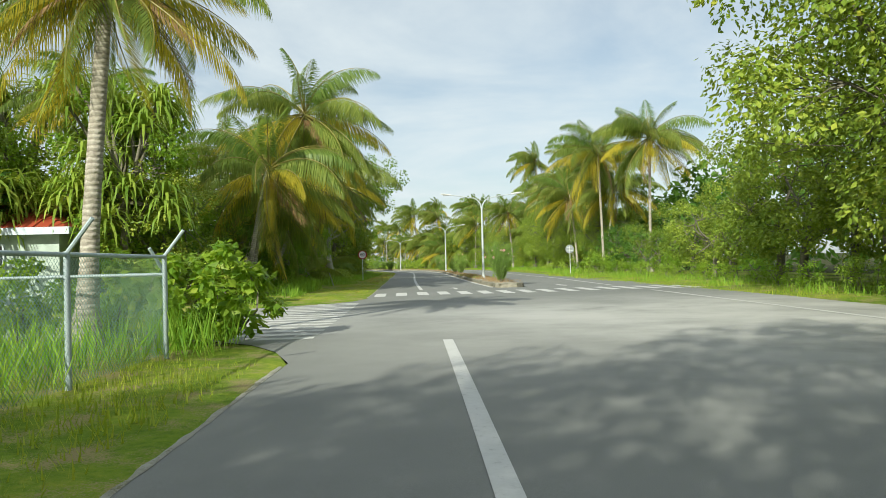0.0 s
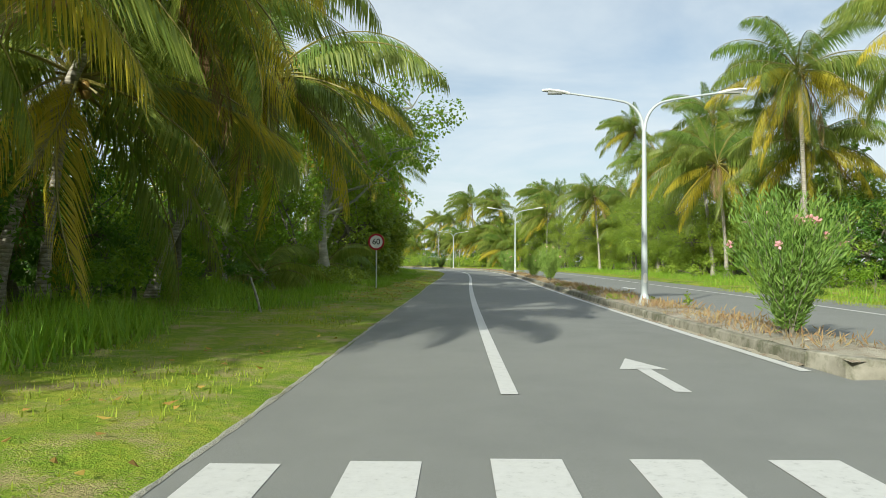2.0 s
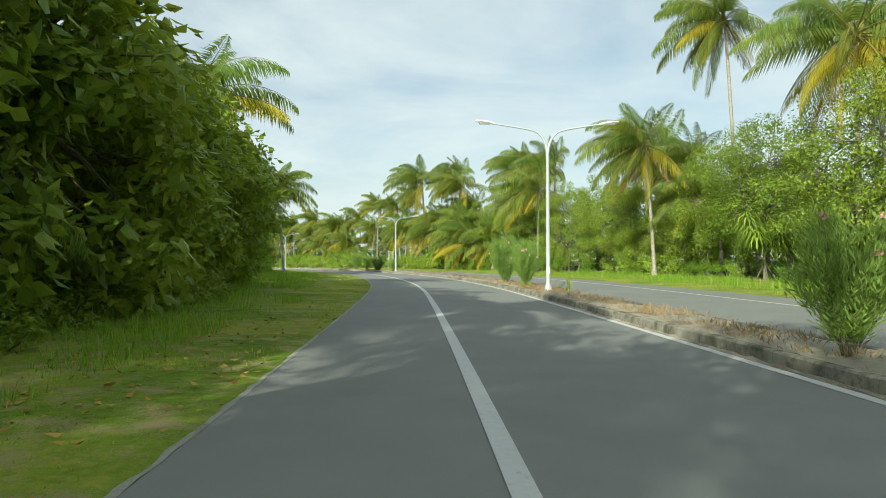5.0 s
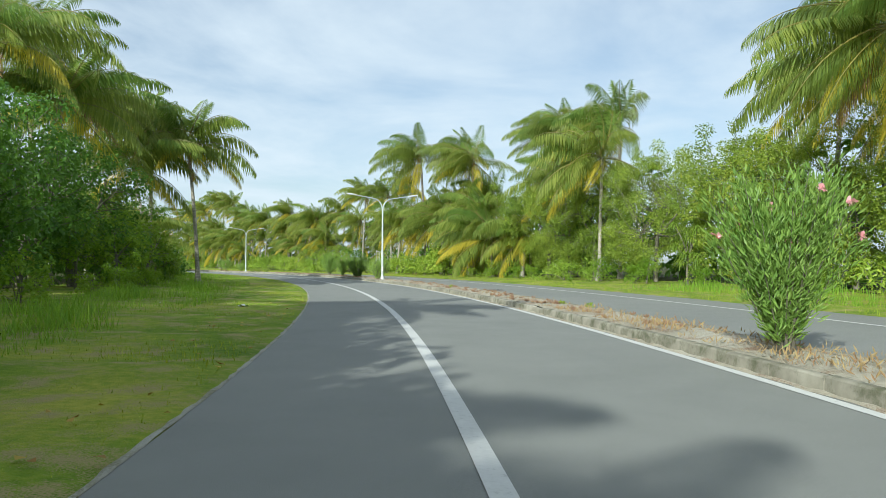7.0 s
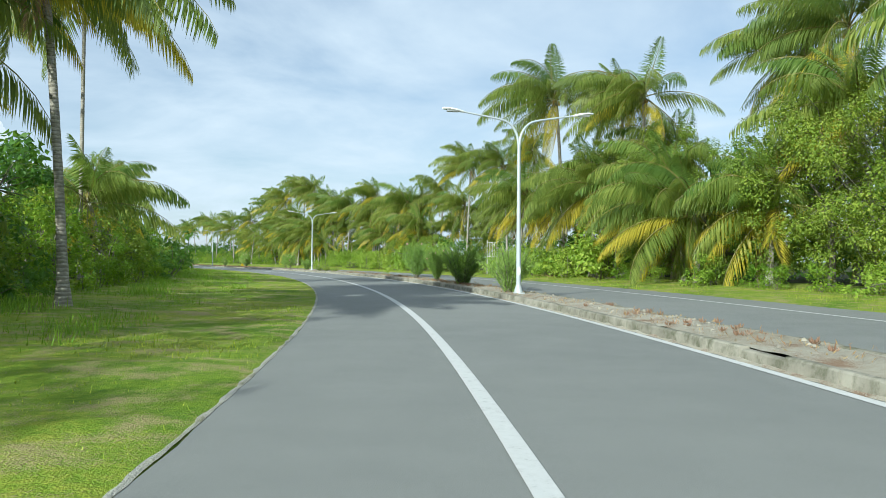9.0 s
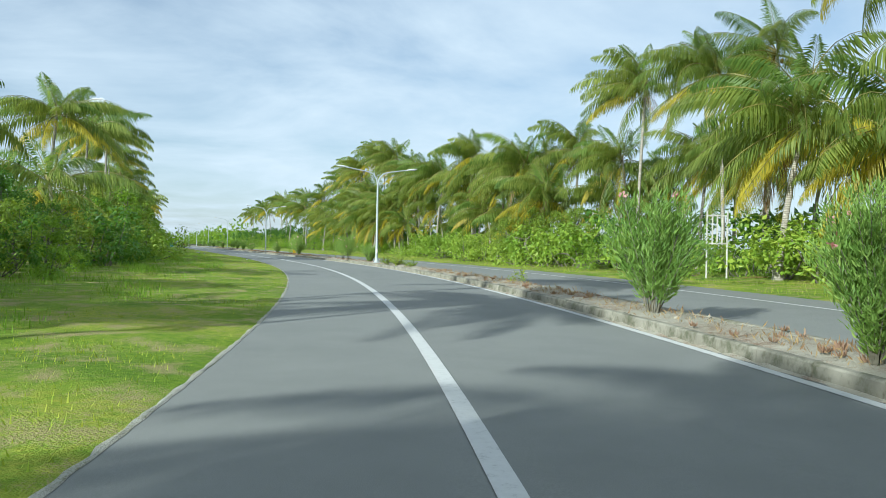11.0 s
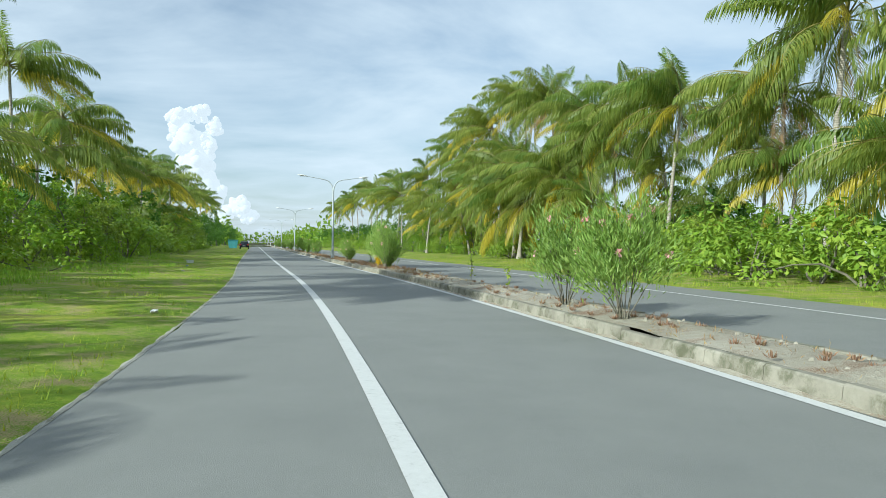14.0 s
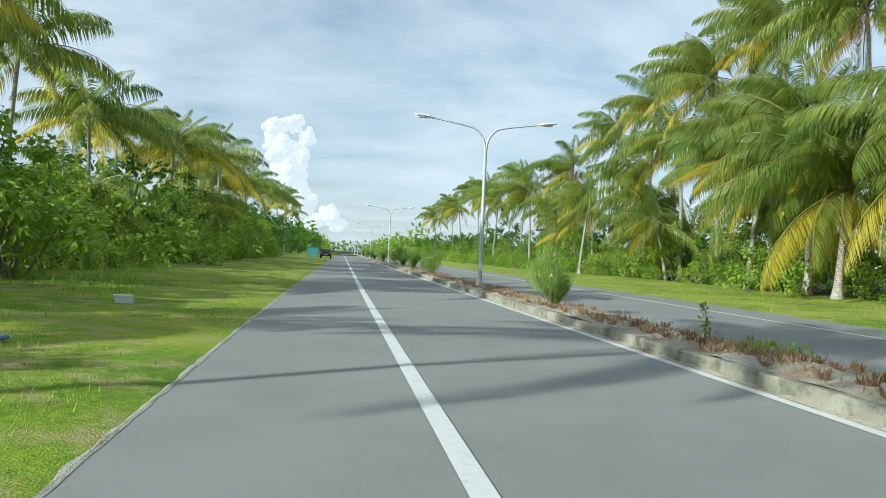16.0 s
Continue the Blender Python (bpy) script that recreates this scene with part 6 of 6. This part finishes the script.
def yard_weeds():
    r = np.random.default_rng(41)
    g = Geo()
    n = 5200
    s, o = r.uniform(-4, 10.4, n), r.uniform(-8.5, -3.95, n)
    m = 260
    s, o = np.concatenate([s, r.uniform(9.8, 12.2, m)]), np.concatenate([o, r.uniform(-4.3, -3.2, m)])
    n += m
    x, y, _ = road(s, o)
    b = np.stack([x, y, np.full(n, 0.06)], -1)
    hh = r.uniform(0.25, 0.85, n)
    w = unit(np.stack([r.normal(0, 0.3, n), r.normal(0, 0.3, n), np.ones(n)], -1))
    g.leaves(b, w, unit(np.cross(w, r.normal(0, 1, (n, 3)))), hh, 0.016 + hh * 0.012)
    solid("yard_weeds", g, GRASS_TALL, "knee-high weeds and grass behind the fence", "weeds", kind="stuff")


yard_weeds()

# ---- parked car, bin and litter along the verge ----


def parked_car(s, off):
    x, y, _, h = at_road(s, off)
    t = thing("car", x, y, 0.0, h, "dark saloon car parked at the edge of the road", "car")
    paint = plain_mat("car_paint", (0.02, 0.026, 0.035), 0.25, 0.2, 0.03)
    glass = plain_mat("car_glass", (0.015, 0.02, 0.022), 0.08, 0, 0.02)
    rub = plain_mat("tyre_rubber", (0.02, 0.02, 0.02), 0.9)
    rim = plain_mat("alloy_rim", (0.5, 0.5, 0.52), 0.35, 0.8, 0.05)
    lampm = plain_mat("tail_lamp_red", (0.45, 0.02, 0.02), 0.3)
    plate = plain_mat("plate_white", (0.6, 0.6, 0.58), 0.5)
    prof = [(-2.1, 0.35), (-2.15, 0.7), (-2.05, 0.98), (-1.5, 1.05), (-0.95, 1.42), (0.3, 1.45), (1.0, 1.02), (1.95, 0.85), (2.1, 0.6), (2.08, 0.32)]
    n = len(prof)
    half = [0.80, 0.84, 0.80, 0.76, 0.60, 0.60, 0.74, 0.76, 0.80, 0.80]
    v = [(-w, a, b) for (a, b), w in zip(prof, half)] + [(w, a, b) for (a, b), w in zip(prof, half)]
    g = Geo().add(v, [(i, i + 1, i + 1 + n, i + n) for i in range(n - 1)] + [(n - 1, 0, n, 2 * n - 1)])
    tr = [(0, 1, 8), (0, 8, 9), (1, 2, 7), (1, 7, 8), (2, 3, 6), (2, 6, 7), (3, 4, 6), (4, 5, 6)]
    g.f.append(np.array(tr + [(c + n, b + n, a + n) for a, b, c in tr])); g.k.append(0)
    body = part("body", g, paint, t)
    part("rear_window", Geo().add([(-0.66, -1.47, 1.09), (0.66, -1.47, 1.09), (0.55, -1.0, 1.40), (-0.55, -1.0, 1.40)], [(0, 1, 2, 3)]), glass, body)
    part("windscreen", Geo().add([(-0.56, 0.36, 1.43), (0.56, 0.36, 1.43), (0.68, 0.95, 1.07), (-0.68, 0.95, 1.07)], [(0, 1, 2, 3)]), glass, body)
    for sg in (-1, 1):
        part("side_window", Geo().add([(sg * 0.755, -1.3, 1.08), (sg * 0.755, 0.8, 1.06), (sg * 0.625, 0.25, 1.40), (sg * 0.625, -0.9, 1.38)], [(0, 1, 2, 3)]), glass, body)
        part("tail_lamp", Geo().box((sg * 0.66 - 0.14, -2.15, 0.74), (sg * 0.66 + 0.14, -2.08, 0.92)), lampm, body)
        for yy in (-1.3, 1.35):
            w = part("wheel", Geo().tube([(sg * 0.62, yy, 0.31), (sg * 0.83, yy, 0.31)], 0.31, 18), rub, t)
            part("rim", Geo().tube([(sg * 0.80, yy, 0.31), (sg * 0.845, yy, 0.31)], 0.19, 14), rim, w)
    part("number_plate", Geo().box((-0.26, -2.165, 0.55), (0.26, -2.14, 0.66)), plate, body)


parked_car(336.0, -3.0)


def bin_and_litter():
    x, y, _, h = at_road(343, -5.2)
    t = thing("skip_bin", x, y, 0.1, h, "faded blue-green metal skip standing on the verge", "skip")
    m = plain_mat("faded_teal_paint", (0.07, 0.27, 0.31), 0.6)
    g = Geo()
    v = [(-0.7, -0.9, 0), (0.7, -0.9, 0), (0.7, 0.9, 0), (-0.7, 0.9, 0), (-0.95, -1.2, 1.6), (0.95, -1.2, 1.6), (0.95, 1.2, 1.6), (-0.95, 1.2, 1.6)]
    g.add(v, [(0, 1, 5, 4), (1, 2, 6, 5), (2, 3, 7, 6), (3, 0, 4, 7), (0, 3, 2, 1)])
    part("hopper", g, m, t)
    for a, b in (((-1.0, -1.26, 1.52), (1.0, -1.2, 1.62)), ((-1.0, 1.2, 1.52), (1.0, 1.26, 1.62)), ((0.95, -1.2, 1.52), (1.01, 1.2, 1.62)), ((-1.01, -1.2, 1.52), (-0.95, 1.2, 1.62))):
        part("rim", Geo().box(a, b), m, t)
    x, y, _, h = at_road(239.4, -4.75)
    t = thing("carton", x, y, 0.06, h + 20, "dented white foam carton lying on the grass", "carton")
    w = plain_mat("white_foam", (0.72, 0.73, 0.72), 0.8)
    g = Geo()
    v = [(-0.16, -0.11, 0), (0.16, -0.11, 0), (0.16, 0.11, 0), (-0.16, 0.11, 0), (-0.17, -0.12, 0.15), (0.16, -0.13, 0.14), (0.15, 0.12, 0.16), (-0.16, 0.12, 0.14)]
    g.add(v, [(0, 1, 5, 4), (1, 2, 6, 5), (2, 3, 7, 6), (3, 0, 4, 7), (0, 3, 2, 1)])
    part("box", g, w, t)
    part("lid", Geo().box((-0.18, -0.13, 0.148), (0.17, 0.13, 0.172)), w, t)
    x, y, _, h = at_road(233.6, -4.5)
    t = thing("plastic_bottle", x, y, 0.10, h + 60, "crushed blue plastic bottle in the grass", "bottle")
    part("body", Geo().tube([(0, 0, 0), (0.02, 0, 0), (0.14, 0.01, 0.01), (0.17, 0, 0.01)], [0.02, 0.034, 0.03, 0.012], 8), plain_mat("blue_plastic", (0.10, 0.18, 0.36), 0.3), t)
    part("cap", Geo().tube([(0.168, 0, 0.01), (0.19, 0, 0.01)], 0.014, 8), w, t)


bin_and_litter()


def manhole():
    x, y, _, h = at_road(129.3, 6.7)
    t = thing("manhole_cover", x, y, 0.026, h, "dark cast-iron manhole cover set in the far carriageway", "manhole cover")
    iron = plain_mat("cast_iron", (0.035, 0.035, 0.036), 0.6, 0.5, 0.2, 9.0)
    part("ring", Geo().tube([(0, 0, -0.02), (0, 0, 0.002)], 0.40, 28), plain_mat("manhole_concrete", (0.20, 0.195, 0.18), 0.9), t)
    lid = part("lid", Geo().tube([(0, 0, -0.01), (0, 0, 0.010)], 0.33, 28), iron, t)
    for k in range(-3, 4):
        w = math.sqrt(0.30 ** 2 - (k * 0.085) ** 2)
        part("rib", Geo().box((-w, k * 0.085 - 0.014, 0.009), (w, k * 0.085 + 0.014, 0.016)), iron, lid)


def verge_litter():
    """Torn white packaging on the grass and a dead stick leaning out of it."""
    w = plain_mat("white_packaging", (0.70, 0.71, 0.70), 0.6)
    r = np.random.default_rng(17)
    for s, off, k in ((116.2, -4.0, 0.15), (117.6, -6.6, 0.12), (209.9, -2.85, 0.09), (228.4, -4.2, 0.07), (240.4, -5.3, 0.06)):
        x, y, _, h = at_road(s, off)
        t = thing("torn_wrapper", x, y, 0.07, r.uniform(0, 360), "torn white packaging lying flat on the grass", "litter", "litter on the verge")
        g = Geo()
        n = 7
        u, v = np.meshgrid(np.linspace(-1, 1, n), np.linspace(-0.6, 0.6, n), indexing="ij")
        z = 0.25 * r.normal(0, 0.5, u.shape) + 0.25 * np.abs(u)
        p = np.stack([u * (1 + 0.15 * r.normal(0, 1, u.shape)), v * (1 + 0.2 * r.normal(0, 1, u.shape)), z], -1) * k
        i, j = np.meshgrid(np.arange(n - 1), np.arange(n - 1), indexing="ij")
        f = np.stack([i * n + j, (i + 1) * n + j, (i + 1) * n + j + 1, i * n + j + 1], -1).reshape(-1, 4)
        g.add(p.reshape(-1, 3), f).add(p.reshape(-1, 3) - np.array((0, 0, 0.006)), f[:, ::-1])
        part("sheet", g, w, t, smooth=True)
    x, y, _, h = at_road(43.7, -4.9)
    t = thing("dead_stick", x, y, 0.03, h, "bleached dead stick leaning out of the grass", "stick")
    part("shaft", Geo().tube([(0, 0, -0.1), (-0.12, 0.05, 0.35), (-0.30, 0.12, 0.85)], [0.035, 0.032, 0.026], 8), PALE_BARK, t, smooth=True)


manhole()
verge_litter()


def fallen_leaves():
    r = np.random.default_rng(51)
    n = 900
    s = np.concatenate([r.uniform(50, 84, n), r.uniform(27, 120, 250)])
    o = np.concatenate([r.uniform(-5.0, -2.25, n), r.uniform(-4, -2.3, 250)])
    x, y, _ = road(s, o)
    n = len(s)
    b = np.stack([x, y, 0.06 + 0.02 * r.random(n)], -1)
    a = r.uniform(0, 6.283, n)
    w = unit(np.stack([np.cos(a), np.sin(a), r.uniform(-0.1, 0.35, n)], -1))
    g = Geo().leaves(b, w, unit(np.cross(w, np.array((0, 0, 1.0)) + r.normal(0, 0.2, (n, 3)))), r.uniform(0.06, 0.15, n), r.uniform(0.04, 0.09, n))
    solid("fallen_leaves", g, leaf_mat("fallen_leaf", (0.16, 0.08, 0.03), (0.34, 0.20, 0.05), (0.50, 0.40, 0.08), 0.8, 0.1), "yellow and brown fallen leaves on the verge", "fallen leaves", kind="stuff")


fallen_leaves()

# ---- cumulus far off over the sea ----


def cumulus(az, dist, base, lumps, seed, size, label):
    r = np.random.default_rng(seed)
    g = Geo()
    d = Vector((-math.sin(radians(az)), math.cos(radians(az)), 0))
    side = Vector((math.cos(radians(az)), math.sin(radians(az)), 0))
    bm = bmesh.new()
    bmesh.ops.create_icosphere(bm, subdivisions=3, radius=1.0)
    bv = np.array([v.co[:] for v in bm.verts])
    bf = np.array([[v.index for v in f.verts] for f in bm.faces])
    bm.free()
    fine = np.array([noise.fractal(Vector(v) * 2.2, 0.9, 2.1, 5) for v in bv])
    for u, z, k in lumps:
        heart = np.array(d * dist + side * (u * size)) + np.array((0, 0, base + z * size))
        for q in range(26):
            way = unit(r.normal(0, 1, 3))
            out, rad = (0.0, 0.8) if q == 0 else (r.uniform(0.55, 0.95), r.uniform(0.12, 0.42))
            turn = np.array(Euler(r.uniform(0, 6.28, 3)).to_matrix())
            g.add(heart + way * out * k * size + (bv * (1 + 0.2 * fine)[:, None]) @ turn.T * (rad * k * size), bf)
    # emission over a dark base gives the sunlit white and evens out the shading
    m = Mat("cloud_white")
    p = m.n("BsdfPrincipled", Roughness=1.0)
    p.inputs["Base Color"].default_value = (0.14, 0.145, 0.15, 1)
    p.inputs["Specular IOR Level"].default_value = 0.0
    p.inputs["Emission Color"].default_value = (0.93, 0.96, 1.0, 1)
    p.inputs["Emission Strength"].default_value = 0.62
    solid("cumulus_cloud", g, m.done(p.outputs[0]), label, "cloud", kind="structure", smooth=True)


cumulus(39.2, 3600, 200, [(-0.3, 0.2, 0.5), (0.2, 0.1, 0.55), (0.0, 0.8, 0.5), (-0.2, 1.4, 0.42), (0.3, 1.3, 0.3), (-0.35, 1.9, 0.3), (0.45, 1.75, 0.22), (0.1, 2.1, 0.25)], 5, 178, "tall white cumulus cloud far off above the trees")
cumulus(36.4, 3900, 130, [(-0.5, 0.1, 0.4), (0.1, 0.35, 0.5), (0.5, 0.0, 0.35)], 6, 120, "low white cumulus bank near the horizon")
